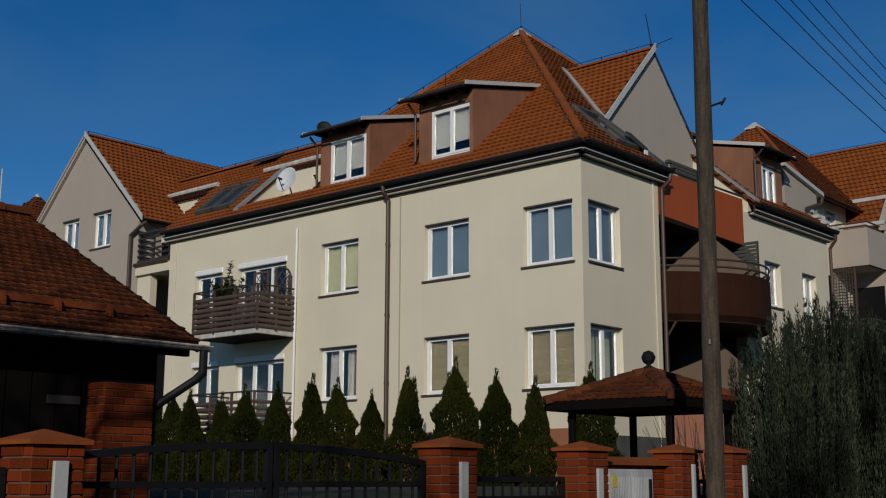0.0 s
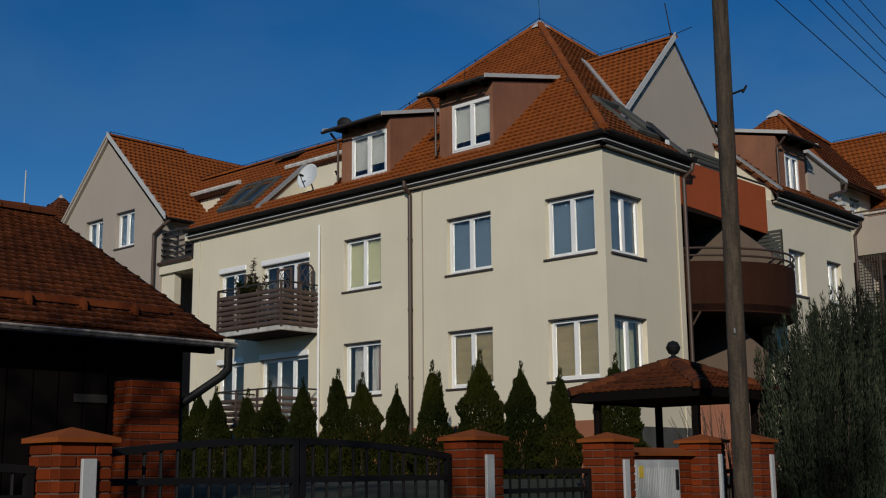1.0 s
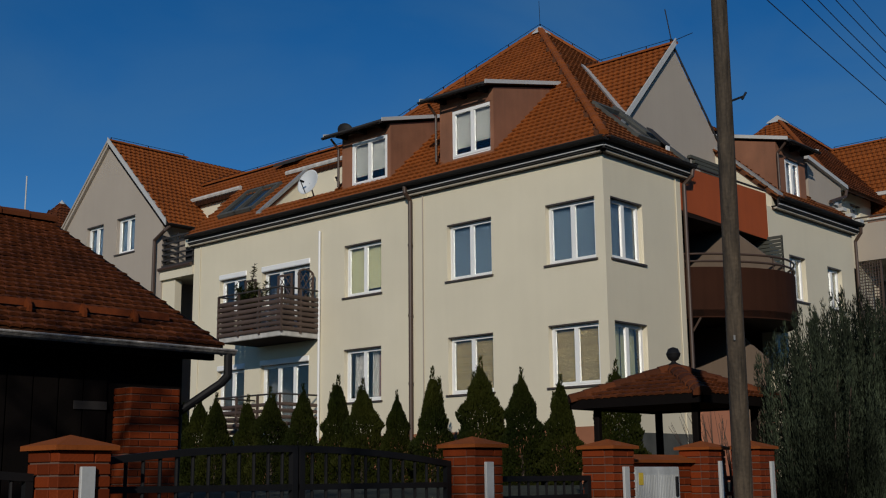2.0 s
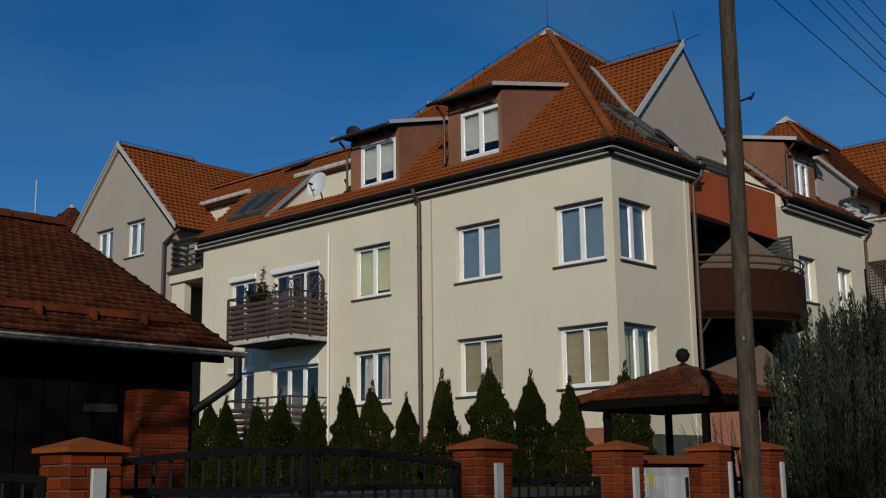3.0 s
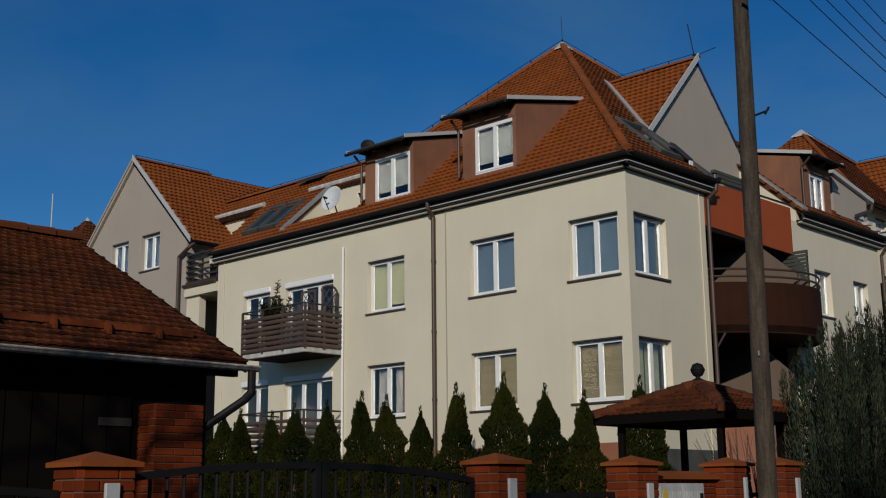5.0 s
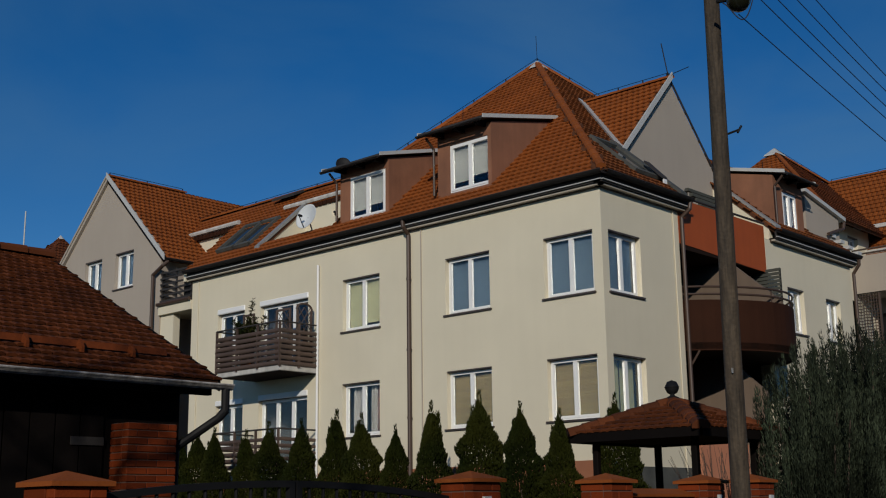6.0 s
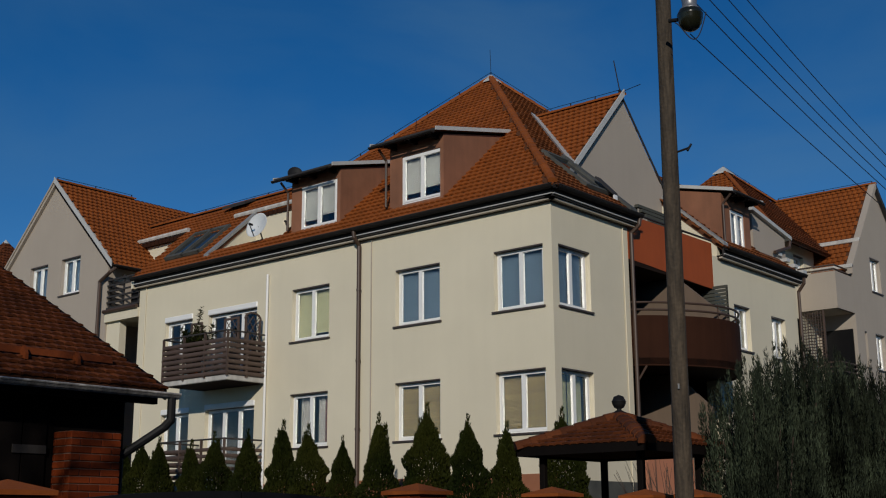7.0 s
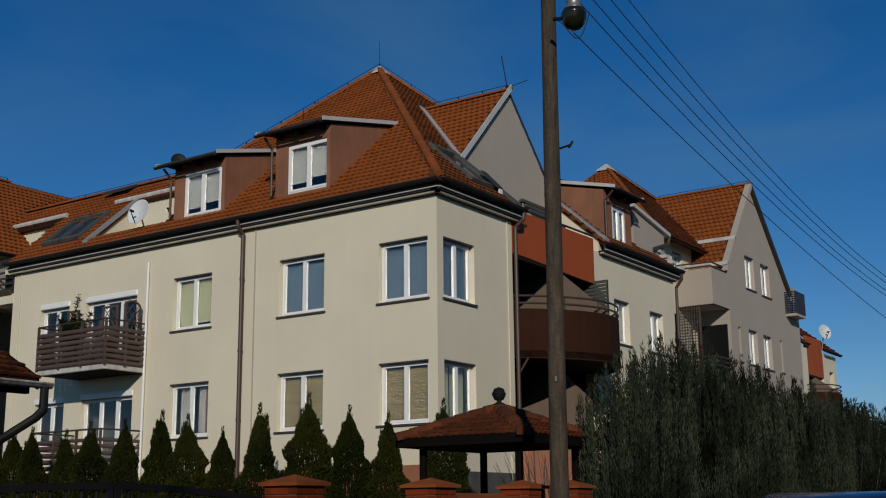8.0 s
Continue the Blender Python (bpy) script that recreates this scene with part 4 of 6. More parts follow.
# ---- slatted balconies on the front
def slat_balcony(z, slab_on, count=7, r=0.057):
    b = tagged(new("slatted_balcony"), "brown slatted timber balcony")
    b.parent = house
    x0, x1, y = -12.15, -9.42, -1.36
    if slab_on:
        bm = bmesh.new()
        box(bm, x0 + 0.03, x1 - 0.02, y + 0.03, -0.003, z, z + 0.15)
        bevel_all(bm, 0.015)
        part("balcony_slab", bm, CONCRETE, b, "pale concrete slab with stained edge")
        # added dark sheet: keeps sunlight from bouncing off the slab top
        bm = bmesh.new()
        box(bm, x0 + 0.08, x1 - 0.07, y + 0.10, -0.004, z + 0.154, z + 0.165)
        part("balcony_floor", bm, LOGGIA_SHADE, b, "dark sheet added on the slab to cut bounced light")
        # dark sheet that paints the shade on the underside
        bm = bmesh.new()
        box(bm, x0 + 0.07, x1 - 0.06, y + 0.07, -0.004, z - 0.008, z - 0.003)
        part("balcony_soffit", bm, LOGGIA_SHADE, b, "dark sheet painted as the shade under the slab")
    for k in range(count):
        zz = z + 0.13 + 1.0 / count * k
        for a in ("front", "right", "left"):
            bm = bmesh.new()
            if a == "front":
                tube(bm, (x0, y, zz + 0.07), (x1, y, zz + 0.07), r, n=10)
            elif a == "right":
                tube(bm, (x1, y, zz + 0.07), (x1, -0.02, zz + 0.07), r, n=10)
            else:
                tube(bm, (x0, y, zz + 0.07), (x0, -0.02, zz + 0.07), r, n=10)
            for v in bm.verts:
                if a == "front":
                    v.co.y = y + (v.co.y - y) * 0.6
                elif a == "right":
                    v.co.x = x1 + (v.co.x - x1) * 0.6
                else:
                    v.co.x = x0 + (v.co.x - x0) * 0.6
            part("slat", bm, PLANK, b)
    for px, py in ((x0, y), (x0 + 0.9, y), (x0 + 1.8, y), (x1, y), (x1, -0.7)):
        bm = bmesh.new()
        box(bm, px - 0.018, px + 0.018, py - 0.03, py + 0.04, z + 0.10, z + 1.30)
        part("post", bm, PLANK, b)
    for p, q in (((x0, y, z + 1.30), (x1, y, z + 1.30)), ((x1, y, z + 1.30), (x1, -0.02, z + 1.30)), ((x0, y, z + 1.30), (x0, -0.02, z + 1.30))):
        bm = bmesh.new()
        tube(bm, p, q, 0.024, n=8)
        part("handrail", bm, DARK_METAL, b)
    return b


slat_balcony(5.34, True)
slat_balcony(2.52, True, 6, 0.048)


def trellis(x, y, z, w, h, arched, rot):
    """A dark trellis panel: frame and crossed laths."""
    ob = thing("trellis_panel", "dark brown wooden lattice panel on the balcony", "trellis", "balcony trellis panels", at=(x, y, z))
    ob.rotation_euler.z = rot
    bm = bmesh.new()
    box(bm, 0, 0.06, 0, 0.04, 0, h)
    box(bm, w - 0.06, w, 0, 0.04, 0, h)
    box(bm, 0.06, w - 0.06, 0, 0.04, 0, h * 0.45)
    if arched:
        for k in range(8):
            a0, a1 = math.pi * k / 8, math.pi * (k + 1) / 8
            tube(bm, (w / 2 + w / 2 * math.cos(a0), 0.02, h + 0.18 * math.sin(a0)), (w / 2 + w / 2 * math.cos(a1), 0.02, h + 0.18 * math.sin(a1)), 0.03, n=6)
    else:
        box(bm, 0.06, w - 0.06, 0, 0.04, h - 0.06, h)
    part("frame", bm, PLANK, ob)
    z0, z1 = h * 0.45, h + (0.08 if arched else -0.05)
    cols, rows = 2, 3
    for k in range(cols):
        for q in range(rows):
            a, b = 0.06 + (w - 0.12) * k / cols, 0.06 + (w - 0.12) * (k + 1) / cols
            c, d = z0 + (z1 - z0) * q / rows, z0 + (z1 - z0) * (q + 1) / rows
            for s in (0, 1):
                bm = bmesh.new()
                tube(bm, (a if s else b, 0.015 + 0.012 * s, c), (b if s else a, 0.015 + 0.012 * s, d), 0.014, n=4)
                part("lath", bm, PLANK, ob)
    return ob


trellis(-10.35, -0.75, 5.49, 0.62, 1.62, False, 0.0)
trellis(-9.55, -0.15, 5.49, 0.55, 1.55, True, radians(-90))
trellis(-12.05, -0.55, 5.49, 0.5, 1.7, False, 0.0)
# ---- gable block at the far end of the front
LX0, LX1, LAX, LAZ, LEZ = -23.6, -17.05, -20.35, 13.04, 9.98
win_l = [(-19.75, -18.65, 9.05, 10.28), (-21.64, -20.57, 9.05, 10.25)]
wall("gable_front", FA, LX0, LX1, WB, LEZ, [(a, b, c, min(d, LEZ)) for a, b, c, d in win_l], TAUPE, house, label="taupe rendered gable front")
# upper triangle, with notches over the two windows
zs = lambda x: LEZ + (LAZ - LEZ) * (x - LX0) / (LAX - LX0) if x < LAX else LEZ + (LAZ - LEZ) * (LX1 - x) / (LX1 - LAX)
bm = bmesh.new()
for a, b, base in ((LX0, -21.64, LEZ), (-21.64, -20.57, 10.25), (-20.57, -19.75, LEZ), (-19.75, -18.65, 10.28), (-18.65, LX1, LEZ)):
    mid = [(LAX, 0, zs(LAX))] if a < LAX < b else []
    slab(bm, [(a, 0, base), (b, 0, base), (b, 0, max(base, zs(b))), *mid, (a, 0, max(base, zs(a)))], (0, 0.38, 0))
part("gable_top", bm, TAUPE, house, "taupe rendered gable")
window(FA, *win_l[0], house, blind=BLIND_SKY)
window(FA, *win_l[1], house, blind=BLIND_SKY)
for q in ((LX1 - 0.3, LX1, 0.38, 5.0, WB, LEZ), (-15.3, -15.0, 0.22, 2.0, WB, 8.7), (LX0, LX0 + 0.3, 0.38, 6.0, WB, LEZ)):
    bm = bmesh.new()
    box(bm, *q)
    part("end_wall", bm, TAUPE, house)
for s in (-1, 1):
    ex, ez = (LX1 + 0.35, LEZ - 0.33) if s > 0 else (LX0 - 0.35, LEZ - 0.33)
    roof_slope("gable_roof_tiles", [(ex, 0.10, ez), (ex, 7.0, ez), (LAX, 7.0, LAZ + 0.06), (LAX, 0.10, LAZ + 0.06)], house, TILE)
    bm = bmesh.new()
    up = 0.0 if s > 0 else -0.10
    slab(bm, [(ex, -0.15, ez + 0.14 + up), (LAX, -0.15, LAZ + 0.20 + up), (LAX, -0.15, LAZ + 0.01), (ex, -0.15, ez - 0.05)], (0, 0.035, 0))
    part("verge_board", bm, WHITE_METAL if s > 0 else TAUPE, house, "pale metal verge of the gable")
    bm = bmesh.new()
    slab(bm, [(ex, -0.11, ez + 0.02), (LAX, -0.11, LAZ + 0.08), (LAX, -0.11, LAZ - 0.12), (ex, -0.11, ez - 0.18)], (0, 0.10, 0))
    part("verge_soffit", bm, DARK_SHADED_WOOD if s > 0 else TAUPE, house)
ridge_tiles(house, (LAX, -0.1, LAZ + 0.06), (LAX, 3.1, LAZ + 0.06), TILE)
lightning_wire((LAX, 0.0, LAZ + 0.1), (LAX, 3.0, LAZ + 0.1), 1.4, 0.12)
gutter(house, (LX1 + 0.42, -0.1, LEZ - 0.33), (LX1 + 0.42, 1.9, LEZ - 0.33), (1, 0, 0))
pipe(house, [(LX1 + 0.42, 0.0, LEZ - 0.40), (LX1 + 0.30, -0.12, LEZ - 0.55), (LX1 - 0.25, -0.12, LEZ - 0.80), (LX1 - 0.25, -0.12, 3.0)], 0.06, BROWN_METAL, label="brown downpipe")
# recessed balcony between gable and front
rb = tagged(new("recessed_balcony"), "brown railed recessed balcony")
rb.parent = house
bm = bmesh.new()
box(bm, LX1 + 0.003, -15.303, -0.05, 1.9, 7.85, 8.14)
part("balcony_slab", bm, STUCCO, rb)
bm = bmesh.new()
tube(bm, (LX1 + 0.003, -0.10, 8.18), (-15.31, -0.10, 8.18), 0.06, n=8)
part("edge_gutter", bm, BROWN_METAL, rb, "brown edge gutter")
for k in range(6):
    bm = bmesh.new()
    box(bm, LX1 + 0.05, -15.32, -0.04, 0.0, 8.26 + 0.18 * k, 8.315 + 0.18 * k)
    part("slat", bm, DARK_METAL, rb)
    bm = bmesh.new()
    box(bm, LX1 + 0.02, LX1 + 0.06, 0.0, 0.5, 8.26 + 0.18 * k, 8.315 + 0.18 * k)
    part("slat", bm, DARK_METAL, rb)
for x in (LX1 + 0.08, -16.2, -15.4):
    bm = bmesh.new()
    box(bm, x, x + 0.05, 0.0, 0.04, 8.14, 9.28)
    part("post", bm, DARK_METAL, rb)
# back of the opening, painted as dark as its shade
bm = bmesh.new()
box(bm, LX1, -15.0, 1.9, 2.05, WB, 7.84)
part("recess_back", bm, LOGGIA_SHADE, house)
bm = bmesh.new()
box(bm, LX1 + 0.004, LX1 + 0.70, 0.06, 0.30, WB, 7.84)
part("recess_pier", bm, STUCCO, house, "beige rendered pier under the recessed balcony")
bm = bmesh.new()
box(bm, -15.52, -15.36, 1.60, 1.68, 5.5, 7.5)
part("door_frame", bm, WHITE, house, "white door frame in the recess")
bm = bmesh.new()
box(bm, -16.5, -15.7, 0.5, 0.9, 8.15, 8.95)
bevel_all(bm, 0.03)
tagged(part("storage_box", bm, IRON, None), "black storage box on the recessed balcony", "box")

# ---- second pyramid roof and gable block along the street
A2 = Vector((-5.0, 18.8, 14.7))
c_near, c_far, c_left = (-0.73, 13.72, 10.6), (-0.80, 20.0, 10.6), (-9.3, 13.72, 10.6)
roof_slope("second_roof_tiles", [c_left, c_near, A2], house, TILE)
# darker tile on this slope stands in for its shade
roof_slope("second_roof_tiles", [c_near, c_far, (-3.7, 20.4, 13.46), A2], house, OLD_SHADED_TILE)
ridge_tiles(house, c_near, A2, TILE)
ridge_tiles(house, (-3.7, 20.4, 13.5), A2, TILE)
bm = bmesh.new()
lathe(bm, [(0.0, 0.17), (0.05, 0.15), (0.40, -0.10), (0.44, -0.16)], 4, Matrix.Translation(A2) @ pose(0, 0, 0, 0, 0, 45))
part("peak_cap", bm, WHITE_METAL, house, "pale sheet metal peak cap")
lightning_wire(A2, (-3.7, 20.4, 13.46), 1.0, 0.18)
G2Y0, G2Y1, G2A, G2Z, G2E = 17.75, 23.75, 20.42, 13.48, 10.25
w2 = [(19.5, 20.42, 9.48, G2E), (21.12, 22.04, 9.45, G2E), (19.45, 20.30, 6.72, 7.98), (20.95, 21.80, 6.70, 7.95), (18.45, 18.66, 6.72, 7.95), (22.75, 22.96, 6.72, 7.95)]
wall("gable_side", FB, G2Y0, 25.2, WB, G2E, w2, TAUPE, house, label="taupe rendered gable front")
zs2 = lambda y: G2E + (G2Z - G2E) * (y - G2Y0) / (G2A - G2Y0) if y < G2A else G2E + (G2Z - G2E) * (G2Y1 - y) / (G2Y1 - G2A)
bm = bmesh.new()
for a, b, base in ((G2Y0, 19.5, G2E), (19.5, 20.42, 10.70), (20.42, 21.12, G2E), (21.12, 22.04, 10.66), (22.04, G2Y1, G2E)):
    slab(bm, [(0, a, base), (0, b, base), (0, b, zs2(b)), (0, a, zs2(a))], (-0.38, 0, 0))
part("gable_top", bm, TAUPE, house, "taupe rendered gable")
window(FB, 19.5, 20.42, 9.48, 10.70, house, blind=BLIND_GREY)
window(FB, 21.12, 22.04, 9.45, 10.66, house, blind=BLIND_GREY)
for a, b, c, d in w2[2:4]:
    window(FB, a, b, c, d, house, blind=BLIND_GREY)
for a, b, c, d in w2[4:]:
    window(FB, a, b, c, d, house, sashes=1, blind=BLIND_GREY, label="narrow white window")
for s in (-1, 1):
    ey, ez = (G2Y0 - 0.3, G2E - 0.32) if s < 0 else (G2Y1 + 0.3, G2E - 0.28)
    roof_slope("gable_roof_tiles", [(-0.14, ey, ez), (-6.0, ey, ez), (-6.0, G2A, G2Z + 0.05), (-0.14, G2A, G2Z + 0.05)], house, TILE)
    bm = bmesh.new()
    up, xa = (-0.05, -0.09) if s < 0 else (-0.10, 0.02)
    slab(bm, [(xa, G2A, G2Z + 0.20 + up), (xa, ey, ez + 0.15 + up), (xa, ey, ez - 0.15), (xa, G2A, G2Z - 0.10)], (0.14 - xa, 0, 0))
    part("verge_board", bm, TAUPE if s < 0 else DARK_METAL, house)
ridge_tiles(house, (-3.8, G2A, G2Z + 0.05), (0.1, G2A, G2Z + 0.05), TILE)
lightning_wire((-3.6, G2A, G2Z + 0.05), (0.0, G2A, G2Z + 0.05), 1.3, 0.15)
for y in (18.35, G2Y0 - 0.28):
    z = G2E - 0.32 + (y - G2Y0 + 0.3) * (G2Z - G2E) / (G2A - G2Y0)
    bm = bmesh.new()
    box(bm, -2.6, 0.14, y - 0.06, y + 0.06, z + 0.02, z + 0.16)
    bevel_all(bm, 0.02)
    part("snow_ledge", bm, CONCRETE, house, "pale ledge across the tiled slope")
bm = bmesh.new()
box(bm, -3.0, -0.38, G2Y0, G2Y0 + 0.3, WB, G2E)
part("gable_return", bm, TAUPE, house)
# street recess: back wall with window, two balconies with solid parapets
wall("recess_wall", Face((-1.3, 0, 0), (0, 1, 0), (1, 0, 0)), 12.98, G2Y0, WB, 10.75, [(16.05, 16.85, 9.5, 10.42)], STUCCO, house, 0.3)
window(Face((-1.3, 0, 0), (0, 1, 0), (1, 0, 0)), 16.05, 16.85, 9.5, 10.42, house, blind=BLIND_GREY)
bm = bmesh.new()
box(bm, -1.3, -0.385, 12.78, 12.98, WB, 8.75)
part("recess_side", bm, STUCCO, house)
for z0, z1, solid in ((8.46, 9.70, True), (5.66, 6.40, False)):
    pb = tagged(new("parapet_balcony"), "taupe rendered solid parapet balcony")
    pb.parent = house
    bm = bmesh.new()
    box(bm, -1.29, -0.004, 16.38, G2Y0 - 0.003, z0, z0 + 0.18)
    part("balcony_slab", bm, TAUPE, pb)
    if solid:
        bm = bmesh.new()
        box(bm, -1.29, 0.0, 16.26, 16.378, z0, z1)
        box(bm, -0.12, 0.0, 16.38, G2Y0 - 0.004, z0, z1)
        part("parapet", bm, TAUPE, pb)
    for zz in ((z1 + 0.08, z1 + 0.22) if solid else (z1, z1 + 0.15, z1 + 0.30)):
        for p, q in (((-1.29, 16.32, zz), (-0.06, 16.32, zz)), ((-0.06, 16.32, zz), (-0.06, G2Y0 + 0.25, zz))):
            bm = bmesh.new()
            tube(bm, p, q, 0.03, n=7)
            part("handrail", bm, PLANK, pb)
bm = bmesh.new()
for k in range(9):
    tube(bm, (-1.27 + 0.09 * k, 16.33, 6.0), (-1.27 + 0.09 * k, 16.33, 8.45), 0.014, n=4)
for k in range(24):
    tube(bm, (-1.28, 16.33, 6.05 + 0.10 * k), (-0.54, 16.33, 6.05 + 0.10 * k), 0.014, n=4)
box(bm, -0.56, -0.50, 16.30, 16.36, 5.84, 8.455)
part("wall_lattice", bm, PLANK, house, "brown wooden lattice screen")
# one dark panel for the door and the shaded interior around it
bm = bmesh.new()
box(bm, -1.2, -0.12, G2Y0 - 0.05, G2Y0 - 0.004, 5.85, 7.95)
part("recess_door", bm, DARK_PANE, house, "dark panel for the balcony door and shaded recess interior")
# sheet that paints the shade on the recess wall
bm = bmesh.new()
box(bm, -1.28, -1.25, 13.2, 16.2, 5.7, 8.2)
part("recess_shade", bm, DARK_SHADED_WOOD, house, "near-black sheet standing in for shade in the recess")
# stair dormer in the side slope
bm = bmesh.new()
slab(bm, [(-0.5, 11.35, zb(-0.5) - 0.1), (-0.5, 11.35, 10.80), (-0.5, 13.6, 10.40), (-0.5, 13.6, zb(-0.5) - 0.1)], (-1.6, 0, 0))
part("stair_dormer", bm, TAUPE, house, "taupe rendered roof dormer")
bm = bmesh.new()
slab(bm, [(-0.38, 11.2, 10.83), (-0.38, 13.9, 10.35), (-2.4, 13.9, 10.35), (-2.4, 11.2, 10.83)], (0, 0, 0.12))
part("stair_dormer_roof", bm, WHITE_METAL, house, "pale metal dormer roof edge")
pipe(house, [(-0.40, 13.8, 10.30), (-0.42, 13.75, 10.1), (-0.40, 12.6, 9.75)], 0.05, BROWN_METAL)
for k in range(8):
    bm = bmesh.new()
    x = 0.2 - 0.25 * k
    box(bm, x - 0.12, x + 0.12, 12.95, 13.2, zb(x) + 0.02, zb(x) + 0.12)
    part("verge_tile", bm, WHITE_METAL, house)

# ---- further wing
wall("far_wall", FB, 25.2, 25.9, WB, 8.0, [], STUCCO, house)
wall("far_wall", FB, 27.9, 29.7, WB, 8.0, [(28.7, 29.3, 6.4, 7.3)], STUCCO, house)
bm = bmesh.new()
box(bm, -0.12, 0.0, 25.9, 27.9, 6.95, 8.5)
part("far_parapet", bm, ORANGE, house, "rust-orange solid terrace parapet")
bm = bmesh.new()
box(bm, -2.4, -2.2, 25.9, 27.9, WB, 7.9)
box(bm, -6.0, -0.385, 29.5, 29.7, WB, 8.0)
part("far_back", bm, TAUPE, house)
roof_slope("far_roof_tiles", [(0.15, 25.3, 8.12), (0.15, 29.75, 8.12), (-5.0, 29.75, 12.25), (-5.0, 25.3, 12.25)], house, OLD_SHADED_TILE, [[(0.2, 25.9, 8.08), (0.2, 27.9, 8.08), (-1.3, 27.9, 9.28), (-1.3, 25.9, 9.28)]])
gutter(house, (0.22, 27.9, 8.06), (0.22, 29.75, 8.06), (1, 0, 0))
bm = bmesh.new()
for k in range(12):
    a0, a1 = math.pi * k / 12, math.pi * (k + 1) / 12
    slab(bm, [(0.9 * math.sin(a0), 26.9 - 1.3 * math.cos(a0), 5.0), (0.9 * math.sin(a1), 26.9 - 1.3 * math.cos(a1), 5.0), (0.9 * math.sin(a1), 26.9 - 1.3 * math.cos(a1), 6.2), (0.9 * math.sin(a0), 26.9 - 1.3 * math.cos(a0), 6.2)], (-0.05, 0, 0))
part("far_curved_parapet", bm, BALC_BROWN, house, "dark brown curved parapet")
bm = bmesh.new()
slab(bm, [(-2.2, 26.9, 5.0), (0.84, 26.9, 5.0), (0.84, 26.9, 6.25), (-0.13, 26.9, 6.94), (-2.2, 26.9, 6.94)], (0, 0.12, 0))
part("partition_wall", bm, PARTITION, house, "taupe balcony partition with a sloped top")
for z in (6.32, 6.50):
    bm = bmesh.new()
    sweep(bm, [(0.88 * math.sin(math.pi * k / 12), 26.9 - 1.28 * math.cos(math.pi * k / 12), z) for k in range(13)], 0.025, 6)
    part("balcony_rail", bm, BROWN_METAL, house, "brown tubular rail")
cage = tagged(new("corner_balcony"), "blue-black lattice corner balcony")
cage.parent = house
bm = bmesh.new()
box(bm, 0.003, 0.42, 23.65, 24.75, 8.98, 9.08)
part("balcony_slab", bm, TAUPE, cage)
bm = bmesh.new()
for k in range(10):
    tube(bm, (0.42, 23.65 + 0.12 * k, 9.08), (0.42, 23.65 + 0.12 * k, 9.95), 0.02, n=4)
    tube(bm, (0.42, 23.65, 9.10 + 0.09 * k), (0.42, 24.75, 9.10 + 0.09 * k), 0.02, n=4)
for k in range(5):
    tube(bm, (0.10 * k, 23.65, 9.08), (0.10 * k, 23.65, 9.95), 0.02, n=4)
for k in range(10):
    tube(bm, (0.0, 23.65, 9.10 + 0.09 * k), (0.42, 23.65, 9.10 + 0.09 * k), 0.02, n=4)
part("lattice_rail", bm, BLUE_IRON, cage, "blue-black lattice railing")


# ---------------------------------------------------------------- dishes
def dish(at, aim, r, mat, label, pole_to):
    ob = thing("satellite_dish", label, "satellite dish", "satellite dishes", at=at)
    q = Vector(aim).to_track_quat("Z", "Y").to_matrix().to_4x4()
    bm = bmesh.new()
    prof = [(r * k / 8, 0.22 * r * (k / 8) ** 2) for k in range(1, 9)]
    lathe(bm, [(0.002, 0.0)] + prof + [(r, 0.22 * r + 0.012), (r * 0.9, 0.2 * r - 0.01), (0.002, -0.015)], 28, q)
    part("reflector", bm, mat, ob, smooth=True)
    bm = bmesh.new()
    tip = q @ Vector((0, -r * 0.25, r * 0.95))
    tube(bm, q @ Vector((0, -r * 0.95, 0.18 * r)), tip, 0.014, n=6)
    tube(bm, tip, tip + q.to_3x3() @ Vector((0, 0.02, -0.12)), 0.035, n=8)
    part("feed_arm", bm, IRON, ob)
    bm = bmesh.new()
    tube(bm, (0, 0, 0), Vector(pole_to), 0.022, n=8)
    part("mast", bm, GREY_METAL, ob)
    return ob


dish((-10.05, 0.12, 9.82), (0.08, -1.0, 0.28), 0.38, DISH, "pale grey satellite dish on the roof slope", (-0.12, 0.35, -0.5))
dish((-9.55, 0.75, 10.0), (0.3, -0.95, 0.1), 0.14, STUCCO, "small beige dish in the roof terrace", (0.0, 0.2, -0.85))
dish((-8.85, 0.35, 11.16), (0.75, -0.6, 0.25), 0.21, IRON, "small black dish on the dormer roof", (0.05, 0.05, -0.22))
dish((0.20, 27.70, 8.82), (0.85, -0.5, 0.2), 0.31, DISH, "white satellite dish at the far eave", (-0.2, 0.1, -0.85))
for p, h in (((-6.9, 3.2, za(3.2)), 1.0), ((-3.3, 14.3, 12.4), 0.6)):
    rod = thing("roof_antenna", "thin dark roof antenna rod", "antenna", "roof antennas", at=p)
    bm = bmesh.new()
    tube(bm, (0, 0, -0.1), (0.05, 0, h), 0.01, n=5)
    part("rod", bm, IRON, rod)
# flat vent hoods on the ridge
for x in (-13.9, -9.55):
    hood = thing("roof_hood", "dark sheet metal hood on the ridge", "roof hood", "ridge hoods", at=(x, RZ_Y, za(RZ_Y)))
    bm = bmesh.new()
    slab(bm, [(-0.55, -0.5, -0.22), (0.55, -0.5, -0.22), (0.55, 0.3, 0.16), (-0.55, 0.3, 0.16)], (0, 0, 0.08))
    part("hood", bm, DARK_METAL, hood)


